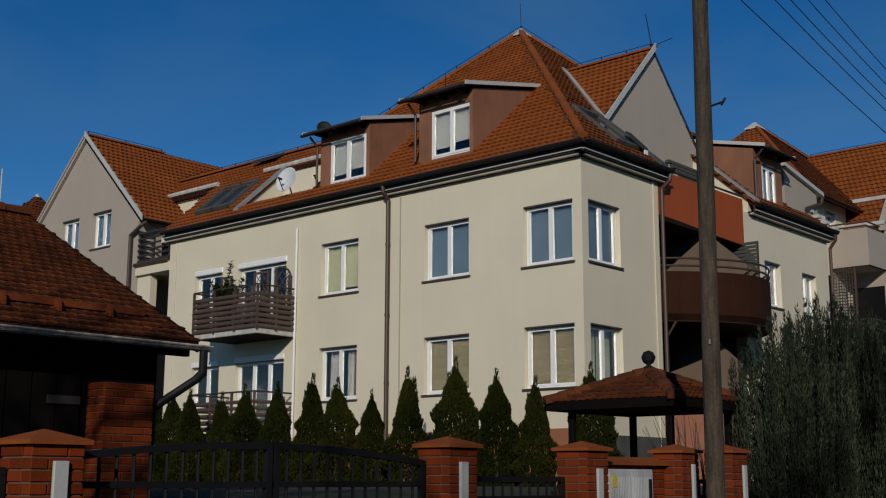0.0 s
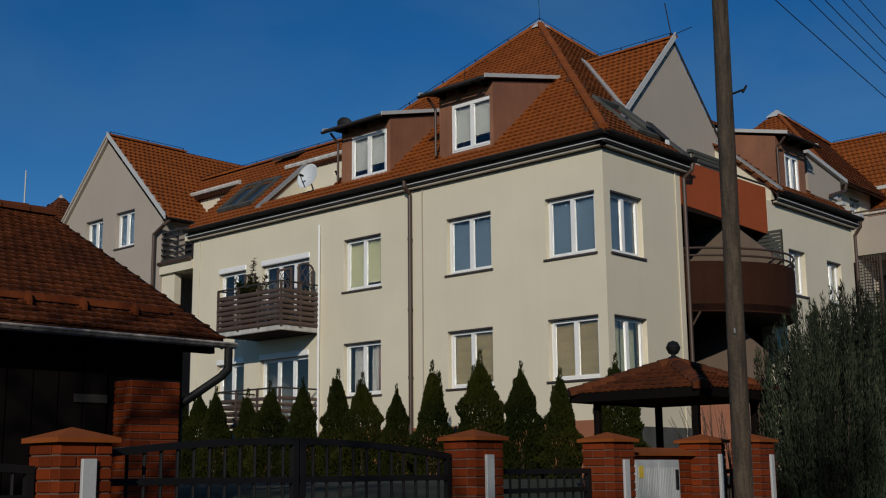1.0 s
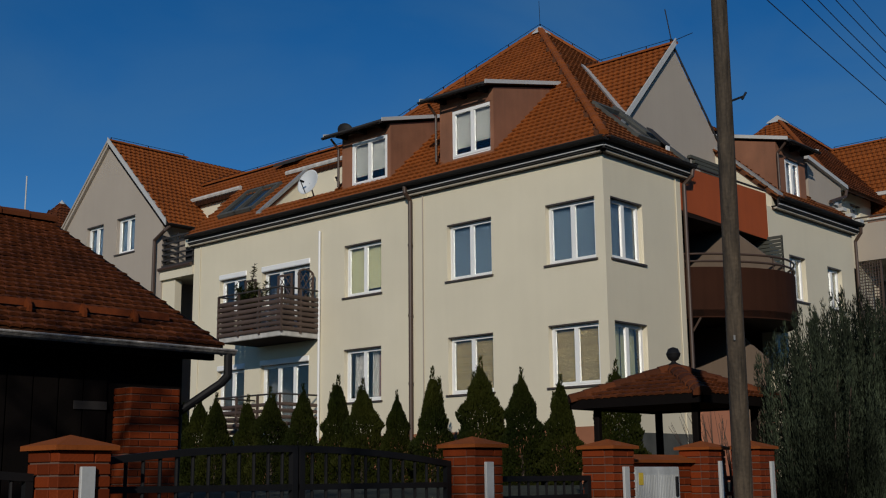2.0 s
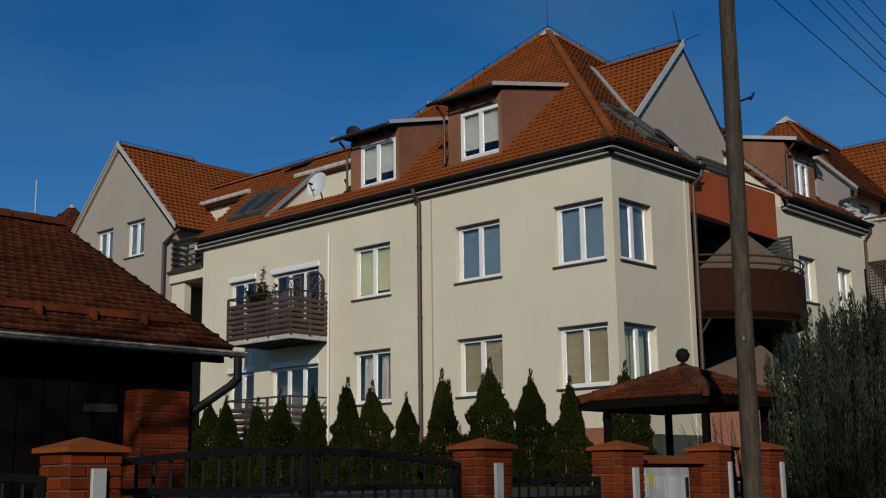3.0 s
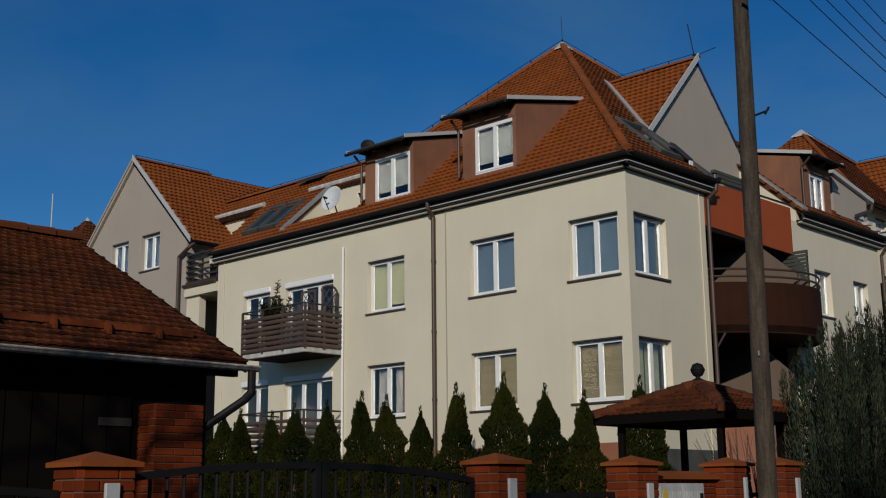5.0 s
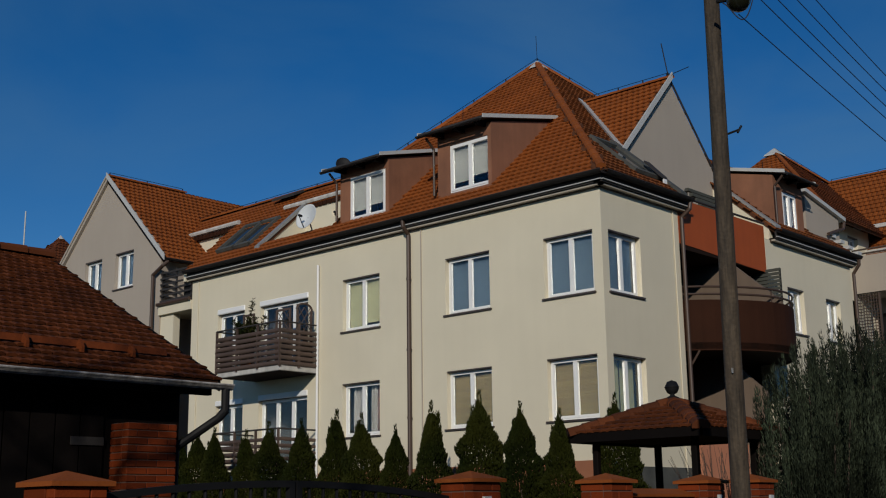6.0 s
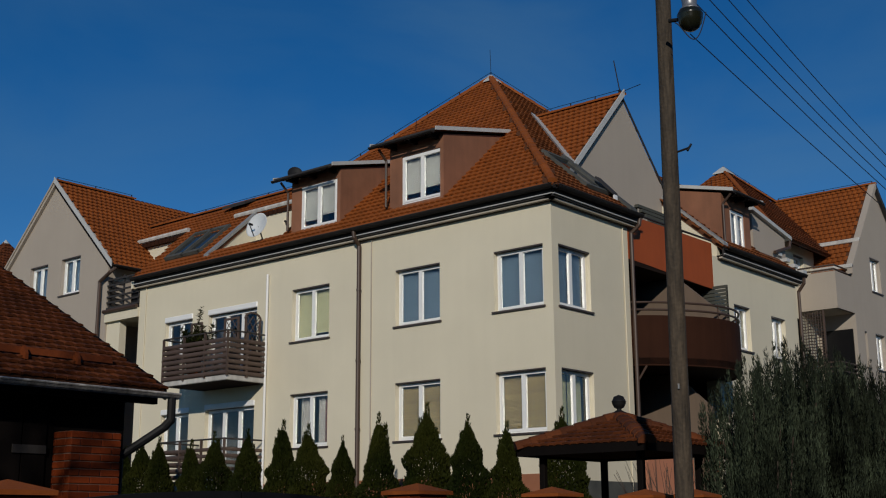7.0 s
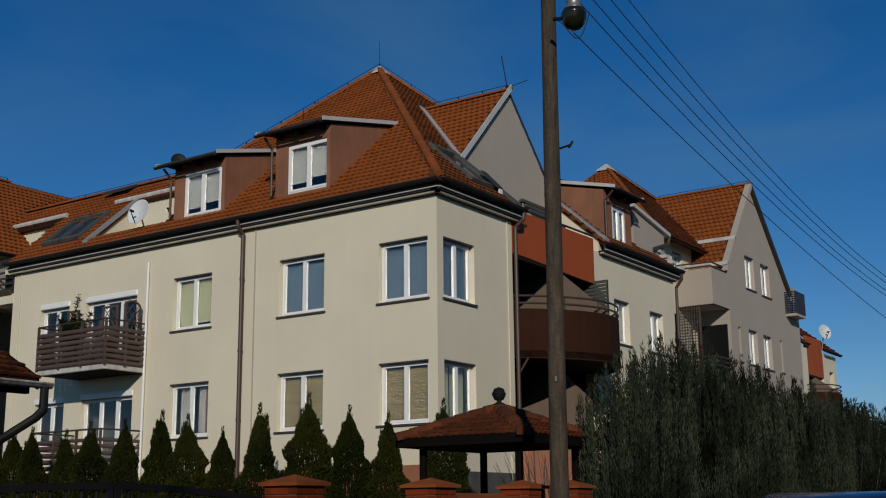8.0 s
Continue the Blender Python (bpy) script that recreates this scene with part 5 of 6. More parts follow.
# ---------------------------------------------------------------- brick work
def brick_mesh(l, d, h):
    bm = bmesh.new()
    box(bm, -l / 2, l / 2, -d / 2, d / 2, -h / 2, h / 2)
    bevel_all(bm, 0.004)
    me = bpy.data.meshes.new("brick")
    bm.to_mesh(me)
    bm.free()
    me.materials.append(BRICK)
    return me


BRICK_H, COURSE = 0.065, 0.077
BRICKS = {}


def brick(parent, c, l, along_x):
    key = round(l, 3)
    if key not in BRICKS:
        BRICKS[key] = brick_mesh(l, 0.10, BRICK_H)
    ob = link_mesh("brick", BRICKS[key], None, parent)
    ob.matrix_basis = Matrix.Translation(c) @ pose(0, 0, 0, 0, 0, 0 if along_x else 90)


def brick_block(parent, x0, x1, y0, y1, z0, z1, faces="+x-y", only_from=None):
    """A mortar core with bricks laid on the faces named, in running bond."""
    bm = bmesh.new()
    box(bm, x0 + 0.012, x1 - 0.012, y0 + 0.012, y1 - 0.012, z0, z1 - 0.002)
    part("mortar_core", bm, MORTAR, parent)
    n = int((z1 - z0) / COURSE)
    for k in range(n):
        z = z1 - (k + 0.5) * COURSE
        if only_from is not None and z < only_from:
            break
        def run(a, b, place, along):
            pos, first = a, True
            while pos < b - 0.02:
                l = 0.25 if not (first and k % 2) else 0.12
                l = min(l, b - pos)
                if b - pos - l < 0.05:
                    l = b - pos
                brick(parent, place(pos + l / 2, z), l - 0.010, along)
                pos += l
                first = False
        if "+x" in faces:
            run(y0, y1, lambda u, zz: (x1 - 0.05, u, zz), False)
        if "-y" in faces:
            run(x0, x1 - 0.1, lambda u, zz: (u, y0 + 0.05, zz), True)
        if "+y" in faces:
            run(x0, x1 - 0.1, lambda u, zz: (u, y1 - 0.05, zz), True)


def cap_mesh(bm, x, y, z, w, h=0.12):
    a = w / 2
    pts = [(-a, -a), (a, -a), (a, a), (-a, a)]
    lo = [bm.verts.new((x + p, y + q, z)) for p, q in pts]
    mi = [bm.verts.new((x + p, y + q, z + 0.03)) for p, q in pts]
    top = bm.verts.new((x, y, z + h))
    bm.faces.new(lo[::-1])
    for i in range(4):
        j = (i + 1) % 4
        bm.faces.new((lo[i], lo[j], mi[j], mi[i]))
        bm.faces.new((mi[i], mi[j], top))


def pillar(y, ztop, w=0.37, strip=None, label="red brick gate pillar with an orange clay cap"):
    ob = thing("brick_pillar", label, "pillar", "fence pillars", at=(7.85, y, 0))
    brick_block(ob, -w / 2, w / 2, -w / 2, w / 2, 0.0, ztop, "+x-y")
    bm = bmesh.new()
    cap_mesh(bm, 0, 0, ztop, w + 0.07, 0.10)
    part("cap", bm, CAP, ob, "orange clay pyramid cap")
    if strip:
        a, b, z0, z1 = strip
        bm = bmesh.new()
        box(bm, w / 2 + 0.002, w / 2 + 0.03, a, b, z0, z1)
        bevel_all(bm, 0.004)
        part("metal_strip", bm, CABINET, ob, "grey metal plate on the pillar")
    return ob


# ---------------------------------------------------------------- fence, pillars, gates
P1Y, P2Y, P3Y, P4Y, P5Y = -17.29, -13.46, -11.44, -9.66, -8.53
pillar(P1Y, 1.80, strip=(-0.04, 0.06, 0.4, 1.70))
pillar(P2Y, 1.86, strip=(-0.07, 0.03, 0.4, 1.74))
pillar(P3Y, 1.87, strip=(-0.04, 0.05, 0.4, 1.70))
pillar(P4Y, 1.88, strip=(0.00, 0.07, 0.5, 1.76))
pillar(P5Y, 1.90, strip=(0.03, 0.11, 0.2, 1.76))
bw = thing("brick_wall", "low red brick wall with clay coping between pillars", "wall", at=(FENCE_X - 0.3, 0, 0))
brick_block(bw, -0.15, 0.12, P3Y + 0.19, P4Y - 0.19, 0.0, 1.74, "+x")
bm = bmesh.new()
slab(bm, [(-0.2, P3Y + 0.19, 1.742), (0.18, P3Y + 0.19, 1.742), (0.18, P3Y + 0.19, 1.77), (-0.01, P3Y + 0.19, 1.83), (-0.2, P3Y + 0.19, 1.77)], (0, P4Y - P3Y - 0.38, 0))
part("coping", bm, CAP, bw, "clay coping")
mb = thing("meter_cabinet", "grey metal utility meter cabinet set in the brick wall", "cabinet", at=(FENCE_X - 0.17, 0.17, 0))
bm = bmesh.new()
box(bm, 0.0, 0.08, -11.25, -10.41, 0.75, 1.70)
bevel_all(bm, 0.008)
part("body", bm, CABINET, mb)
for a, b in ((-11.23, -10.835), (-10.825, -10.43)):
    bm = bmesh.new()
    box(bm, 0.081, 0.09, a, b, 0.78, 1.67)
    d = part("door", bm, CABINET, mb)
    for k in range(12):
        bm = bmesh.new()
        y = a + 0.022 + 0.03 * k
        box(bm, 0.0905, 0.096, y, y + 0.014, 0.82, 1.62)
        part("rib", bm, CABINET, d)
for y, z0, z1 in ((-11.10, 1.05, 1.22), (-10.62, 1.05, 1.22), (-10.50, 1.40, 1.60)):
    bm = bmesh.new()
    box(bm, 0.097, 0.115, y - 0.018, y + 0.018, z0, z1)
    part("latch", bm, IRON, mb, "dark latch plate")
bm = bmesh.new()
box(bm, 0.097, 0.099, -11.20, -11.12, 1.52, 1.64)
part("sticker", bm, YELLOW, mb, "yellow warning sticker")


def iron_gate(y0, y1, z0, z1, arch, label, gap=0.13, ya=None, yb=None):
    """A framed iron gate leaf or fence panel with round bars; arch: how much the top rail rises at its middle."""
    g = thing("iron_gate", label, "gate", "iron gates", at=(7.73, 0, 0))
    ya, yb = (y0 if ya is None else ya), (y1 if yb is None else yb)
    n = max(3, int((y1 - y0) / gap))
    top = lambda y: z1 + arch * (1 - ((2 * y - ya - yb) / (yb - ya)) ** 2)
    bm = bmesh.new()
    ys2 = [y0 + (y1 - y0) * k / 16 for k in range(17)]
    for a, b in zip(ys2, ys2[1:]):
        slab(bm, [(0, a, top(a)), (0, b, top(b)), (0, b, top(b) - 0.05), (0, a, top(a) - 0.05)], (0.05, 0, 0))
    bmesh.ops.remove_doubles(bm, verts=bm.verts, dist=0.0005)
    part("top_rail", bm, IRON, g)
    for z in (z0, z1 - 0.22):
        bm = bmesh.new()
        box(bm, 0.005, 0.045, y0, y1, z, z + 0.045)
        part("rail", bm, IRON, g)
    for y in (y0, y1 - 0.05):
        bm = bmesh.new()
        box(bm, 0.0, 0.05, y, y + 0.05, z0 - 0.1, top(y) - 0.05)
        part("stile", bm, IRON, g)
    for k in range(1, n):
        y = y0 + (y1 - y0) * k / n
        bm = bmesh.new()
        tube(bm, (0.025, y, z0), (0.025, y, top(y) - 0.03), 0.013, n=6)
        part("bar", bm, IRON, g)
    return g


iron_gate(P1Y + 0.20, -15.36, 0.15, 1.75, 0.11, "black wrought iron drive gate leaf with upright bars", ya=P1Y + 0.20, yb=P2Y - 0.20)
iron_gate(-15.34, P2Y - 0.20, 0.15, 1.75, 0.11, "black wrought iron drive gate leaf with upright bars", ya=P1Y + 0.20, yb=P2Y - 0.20)
iron_gate(P2Y + 0.20, P3Y - 0.20, 0.15, 1.62, 0.0, "black iron fence panel between brick pillars")
iron_gate(-20.5, P1Y - 0.20, 0.15, 1.66, 0.06, "black iron wicket gate with an arched top")
iron_gate(P4Y + 0.20, P5Y - 0.20, 0.15, 1.60, 0.0, "black iron wicket between brick pillars")
# ---------------------------------------------------------------- shed with hipped tile roof
shed = thing("shed", "dark timber and brick shed with a weathered hipped tile roof", "shed")
SX, SY, SZ = 4.0, -13.25, 3.08     # eave corner
SR = 0.512                      # roof slope
run = 3.87
e0, e1 = Vector((SX, SY - 12.0, SZ)), Vector((SX, SY, SZ))
r1, r0 = Vector((SX - run, SY, SZ + SR * run)), Vector((SX - run, SY - 12.0, SZ + SR * run))
b1, b0 = Vector((SX - 2 * run, SY, SZ)), Vector((SX - 2 * run, SY - 12.0, SZ))
inset = Vector((0, -0.031, 0))
roof_slope("shed_roof_tiles", [e0, e1 + inset, r1 + inset, r0], shed, OLD_SHADED_TILE, near=(SX, SY - 1.6, SZ), size=0.60, lap=0.4)
bm = bmesh.new()
slab(bm, [r0, r1, b1, b0], (0, 0, -0.1))
part("back_slope", bm, OLD_SHADED_TILE, shed)
bm = bmesh.new()
slab(bm, [(SX - 0.3, SY - 0.35, SZ - 0.05), (SX - run, SY - 0.35, SZ + SR * run - 0.12), (SX - 2 * run + 0.3, SY - 0.35, SZ - 0.05)], (0, 0.1, 0))
part("gable_boards", bm, DARK_SHADED_WOOD, shed)
bm = bmesh.new()
slab(bm, [e1 + Vector((0, -0.03, 0.02)), r1 + Vector((0, -0.03, 0.02)), r1 + Vector((0, -0.03, -0.12)), e1 + Vector((0, -0.03, -0.12))], (0, 0.03, 0))
part("verge_board", bm, DARK_SHADED_WOOD, shed)
ridge_tiles(shed, r1, r0, OLD_SHADED_TILE, 0.12)
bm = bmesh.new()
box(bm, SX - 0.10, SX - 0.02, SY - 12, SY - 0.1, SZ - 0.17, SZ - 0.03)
part("fascia", bm, DARK_SHADED_WOOD, shed)
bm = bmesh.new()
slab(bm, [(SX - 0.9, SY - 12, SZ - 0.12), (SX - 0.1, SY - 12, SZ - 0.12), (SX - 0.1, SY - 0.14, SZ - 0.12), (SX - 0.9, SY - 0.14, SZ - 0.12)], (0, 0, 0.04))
part("soffit", bm, DARK_SHADED_WOOD, shed)
gutter(shed, (SX + 0.07, SY - 12, SZ - 0.06), (SX + 0.07, SY + 0.10, SZ - 0.06), (1, 0, 0), MOTTLED, 0.055)
pipe(shed, [(SX + 0.07, SY + 0.02, SZ - 0.1), (SX + 0.07, SY + 0.02, SZ - 0.34), (SX + 0.02, SY - 0.03, SZ - 0.42), (SX - 0.24, SY - 0.40, SZ - 0.74), (SX - 0.28, SY - 0.42, 0.3)], 0.048, IRON, label="dark downpipe")
WX, WY = SX - 0.42, SY - 0.24
# wall and boards carry the deep shade under the eave in their colour
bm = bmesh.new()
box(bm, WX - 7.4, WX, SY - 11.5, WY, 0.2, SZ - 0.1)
part("timber_wall", bm, DARK_SHADED_WOOD, shed, "dark timber shed wall with its shade in the colour")
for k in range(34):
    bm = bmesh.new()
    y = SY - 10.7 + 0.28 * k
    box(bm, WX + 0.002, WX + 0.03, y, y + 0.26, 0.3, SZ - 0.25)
    part("board", bm, DARK_SHADED_WOOD, shed)
col = tagged(new("brick_column"), "red brick corner column")
col.parent = shed
bx0, bx1, by0, by1 = SX - 0.50, SX - 0.10, SY - 1.09, SY - 0.48
brick_block(col, bx0, bx1, by0, by1, 0.35, SZ - 0.50, "+x-y", only_from=1.2)
bm = bmesh.new()
box(bm, WX + 0.035, WX + 0.05, SY - 1.58, SY - 1.20, 2.345, 2.43)
part("name_board", bm, DARK_METAL, shed, "small dull grey board")
for k in range(9):
    bm = bmesh.new()
    y = SY - 0.9 - 0.62 * k
    d = 0.42
    slab(bm, [(SX - d - 0.10, y, SZ + SR * d + 0.05), (SX - d + 0.06, y, SZ + SR * d + 0.0), (SX - d + 0.06, y, SZ + SR * d + 0.07), (SX - d + 0.0, y, SZ + SR * d + 0.15)], (0, 0.035, 0))
    part("snow_hook", bm, SNOW_GUARD, shed, "rust-orange snow hook")
bm = bmesh.new()
d = 0.46
slab(bm, [(SX - d, SY - 11.9, SZ + SR * d + 0.05), (SX - d - 0.02, SY - 11.9, SZ + SR * d + 0.125), (SX - d - 0.03, SY - 11.9, SZ + SR * d + 0.125), (SX - d - 0.01, SY - 11.9, SZ + SR * d + 0.05)], (0, 11.5, 0))
part("snow_guard", bm, SNOW_GUARD, shed, "rust-orange sheet metal snow guard")

# ---------------------------------------------------------------- small tiled shelter with ball finial
gz = thing("tiled_shelter", "small open shelter with clay tile pyramid roof and ball finial", "shelter", at=(5.55, -6.42, 0))
H, ZE, ZA = 1.08, 2.68, 3.13
corners = [(H, -H, ZE), (H, H, ZE), (-H, H, ZE), (-H, -H, ZE)]
# the dark tile also paints the shade lying on this roof
for k in range(4):
    roof_slope("shelter_tiles", [corners[k], corners[(k + 1) % 4], (0, 0, ZA)], gz, OLD_SHADED_TILE, size=0.60, lap=0.3)
    ridge_tiles(gz, corners[k], (0, 0, ZA), OLD_SHADED_TILE, 0.12, 0.20, lift=-0.01)
    a, b = Vector(corners[k]), Vector(corners[(k + 1) % 4])
    bm = bmesh.new()
    q = [a, b, b - Vector((0, 0, 0.13)), a - Vector((0, 0, 0.13))]
    slab(bm, q, (-(a + b) / 2).normalized().to_2d().to_3d() * 0.06)
    part("eave_beam", bm, DARK_SHADED_WOOD, gz)
for x, y in ((0.8, -0.8), (0.8, 0.8), (-0.8, 0.8), (-0.8, -0.8)):
    bm = bmesh.new()
    box(bm, x - 0.045, x + 0.045, y - 0.045, y + 0.045, 0.3, ZE - 0.1)
    bevel_all(bm, 0.01)
    part("post", bm, DARK_SHADED_WOOD, gz)
bm = bmesh.new()
lathe(bm, [(0.16, ZA - 0.04), (0.10, ZA + 0.05), (0.04, ZA + 0.08), (0.03, ZA + 0.10), (0.07, ZA + 0.12), (0.10, ZA + 0.18), (0.10, ZA + 0.20), (0.11, ZA + 0.205), (0.10, ZA + 0.215), (0.07, ZA + 0.28), (0.002, ZA + 0.305)], 20)
part("finial", bm, IRON, gz, "dark metal ball finial", smooth=True)


# ---------------------------------------------------------------- pole, lamp and wires
PX, PY = 8.985, -10.55
pole = thing("utility_pole", "weathered wooden utility pole beside the fence", "pole", at=(PX - 0.35, PY + 0.30, 0))
bm = bmesh.new()
rings = []
for k in range(15):
    z = 0.05 + 7.6 * k / 14
    r = 0.100 - 0.022 * k / 14
    c = Vector((0.43 * z / 7.6, -0.66 * z / 7.6, z))
    rings.append([bm.verts.new(c + Vector((r * (1 + 0.03 * math.sin(3 * i + k * 1.3)) * math.cos(2 * math.pi * i / 16), r * math.sin(2 * math.pi * i / 16), 0))) for i in range(16)])
for a, b in zip(rings, rings[1:]):
    for i in range(16):
        j = (i + 1) % 16
        bm.faces.new((a[i], a[j], b[j], b[i]))
bm.faces.new(rings[-1])
part("shaft", bm, POLE_WOOD, pole, smooth=True)
bm = bmesh.new()
tube(bm, (0.33, -0.44, 5.36), (0.47, -0.34, 5.42), 0.012, n=6)
tube(bm, (0.46, -0.37, 5.38), (0.48, -0.32, 5.46), 0.012, n=6)
part("step_pin", bm, IRON, pole)
bm = bmesh.new()
box(bm, 0.205, 0.217, -0.365, -0.345, 2.93, 2.98)
part("tag", bm, GREY_METAL, pole, "small pale plate")
for k in range(1, 4):
    bm = bmesh.new()
    tube(bm, (0.45, -0.6, 6.85 + 0.18 * k), (0.75 if k % 2 else 0.2, -0.45 if k % 2 else -0.85, 6.9 + 0.18 * k), 0.015, n=6)
    tube(bm, (0.75 if k % 2 else 0.2, -0.45 if k % 2 else -0.85, 6.88 + 0.18 * k), (0.75 if k % 2 else 0.2, -0.45 if k % 2 else -0.85, 7.0 + 0.18 * k), 0.035, n=8)
    part("insulator", bm, LAMP_METAL, pole)
lamp = thing("street_lamp", "old metal street lamp with dark glass bowl on the pole", "lamp", at=(9.453, -11.083, 6.50))
bm = bmesh.new()
lathe(bm, [(0.100, 0.186), (0.102, 0.196), (0.082, 0.210), (0.072, 0.235), (0.078, 0.30), (0.098, 0.36), (0.088, 0.45), (0.05, 0.50), (0.002, 0.51)], 24)
part("shade", bm, LAMP_METAL, lamp, "dull silver lamp neck", smooth=True)
bm = bmesh.new()
lathe(bm, [(0.002, -0.040), (0.045, -0.034), (0.085, -0.010), (0.112, 0.035), (0.126, 0.085), (0.130, 0.125), (0.133, 0.135), (0.126, 0.148), (0.108, 0.185)], 24)
part("bulb_glass", bm, BOWL, lamp, "dark olive glass bowl", smooth=True)
bm = bmesh.new()
tube(bm, (-0.02, -0.01, 0.10), (-0.22, -0.04, 0.12), 0.022, n=8)
part("arm", bm, IRON, lamp)
bm = bmesh.new()
sweep(bm, [Vector((-0.13, -0.09, 0.06)) + Vector((0.82, 0.57, 0)) * (0.32 * k / 16) + Vector((0, 0, 0.10 * k / 16 - 0.25 * math.sin(math.pi * (k / 16) ** 1.4))) for k in range(17)], 0.006, 6)
part("cable_loop", bm, CABLE, lamp)


def wire(a, b, sag, r=0.0055, n=26):
    a, b = Vector(a), Vector(b)
    bm = bmesh.new()
    sweep(bm, [a.lerp(b, k / n) - Vector((0, 0, sag * 4 * (k / n) * (1 - k / n))) for k in range(n + 1)], r, 6)
    return tagged(part("overhead_wire", bm, CABLE, None), "thin black overhead wire strung from the utility pole", "wire", "overhead wires")


for a, b, sag in WIRES:
    wire(a, b, sag)
far_pole = thing("utility_pole", "weathered wooden utility pole further along the street", "pole", at=(9.45, 16.1, 0))
bm = bmesh.new()
tube(bm, (0, 0, 0), (0, 0, 7.8), 0.11, 0.085, n=14)
part("shaft", bm, POLE_WOOD, far_pole)


# ---------------------------------------------------------------- planting
def sprays(rng, n, place, size, mat, name, parent, flat=0.5):
    """Many small pointed leaf sprays; place(rng) gives a point and the way it points."""
    vs, fs = [], []
    for _ in range(n):
        p, d = place(rng)
        d = Vector(d).normalized()
        side = d.cross(Vector((rng.uniform(-1, 1), rng.uniform(-1, 1), rng.uniform(-1, 1)))).normalized()
        l, w = size * rng.uniform(0.6, 1.4), size * flat * rng.uniform(0.6, 1.3)
        o = len(vs)
        up = d.cross(side) * w * 0.25
        vs += [p - side * w * 0.5, p + side * w * 0.5, p + d * l * 0.6 + side * w * 0.42 + up, p + d * l, p + d * l * 0.6 - side * w * 0.42 + up]
        fs += [(o, o + 1, o + 2), (o, o + 2, o + 4), (o + 4, o + 2, o + 3)]
    me = bpy.data.meshes.new(name)
    me.from_pydata([tuple(v) for v in vs], [], fs)
    return link_mesh(name, me, mat, parent)


def thuja(seed, h, w):
    rng = random.Random(seed)
    ob = thing("thuja", "dark green columnar thuja with a thin leader tip", "conifer", "row of thujas")
    bm = bmesh.new()
    tube(bm, (0, 0, -0.3), (0.02, 0.01, h * 0.93), 0.05, 0.008, n=7)
    part("trunk", bm, BARK, ob)
    lean = rng.uniform(-0.05, 0.05)
    lobes = [(rng.uniform(0, 6.28), rng.uniform(0.1, 0.85), rng.uniform(0.05, 0.16)) for _ in range(26)]
    def place(r):
        t = r.random() ** 0.85
        prof = w * (min(1.0, 0.78 + t * 1.2) * (1 - t) ** 0.62 * 1.12 + 0.012)
        a = r.uniform(0, 2 * math.pi)
        bulge = 1 + sum(k * math.exp(-((t - tz) / 0.05) ** 2) * max(0, math.cos(a - ta)) * 2 for ta, tz, k in lobes)
        rr = prof * bulge * (0.62 + 0.38 * math.sqrt(r.random()))
        p = Vector((rr * math.cos(a) + lean * t * h, rr * math.sin(a), t * h))
        return p, (math.cos(a) * 0.5, math.sin(a) * 0.5, 0.9 + r.uniform(-0.2, 0.5))
    sprays(rng, 15000, place, 0.065, THUJA, "crown", ob, 0.42)
    tips = [(lean * h, 0.0, h * 0.80, h * 1.14)]
    for _ in range(9):
        a, r = rng.uniform(0, 6.28), w * rng.uniform(0.05, 0.38)
        z0 = h * rng.uniform(0.70, 0.86)
        tips.append((lean * h + r * math.cos(a), r * math.sin(a), z0, z0 + h * rng.uniform(0.12, 0.24)))
    def tip(r):
        x, y, z0, z1 = r.choice(tips)
        t = r.random()
        z = z0 + (z1 - z0) * t
        a = r.uniform(0, 6.28)
        k = 0.06 * (1 - t) + 0.016
        return Vector((x + k * math.cos(a), y + k * math.sin(a), z)), (math.cos(a) * 0.4, math.sin(a) * 0.4, 1.0)
    sprays(rng, 1700, tip, 0.075, THUJA, "leader", ob, 0.3)
    return ob


protos = [thuja(11, 2.35, 0.50), thuja(12, 2.35, 0.44), thuja(13, 2.35, 0.55)]
first = [True] * 3
rng = random.Random(5)
for k, (x, ztip) in enumerate(THUJAS):
    i = k % 3
    m = Matrix.Translation((x, -2.5 + rng.uniform(-0.15, 0.15), 1.40)) @ pose(0, 0, 0, 0, 0, rng.uniform(0, 360))
    s = (ztip - 1.40) / (2.35 * 1.12)
    if first[i]:
        protos[i].matrix_basis = m
        protos[i].scale = (s, s, s)
        first[i] = False
    else:
        c = copy_thing(protos[i], m)
        c.scale = (s * rng.uniform(0.92, 1.08), s, s)


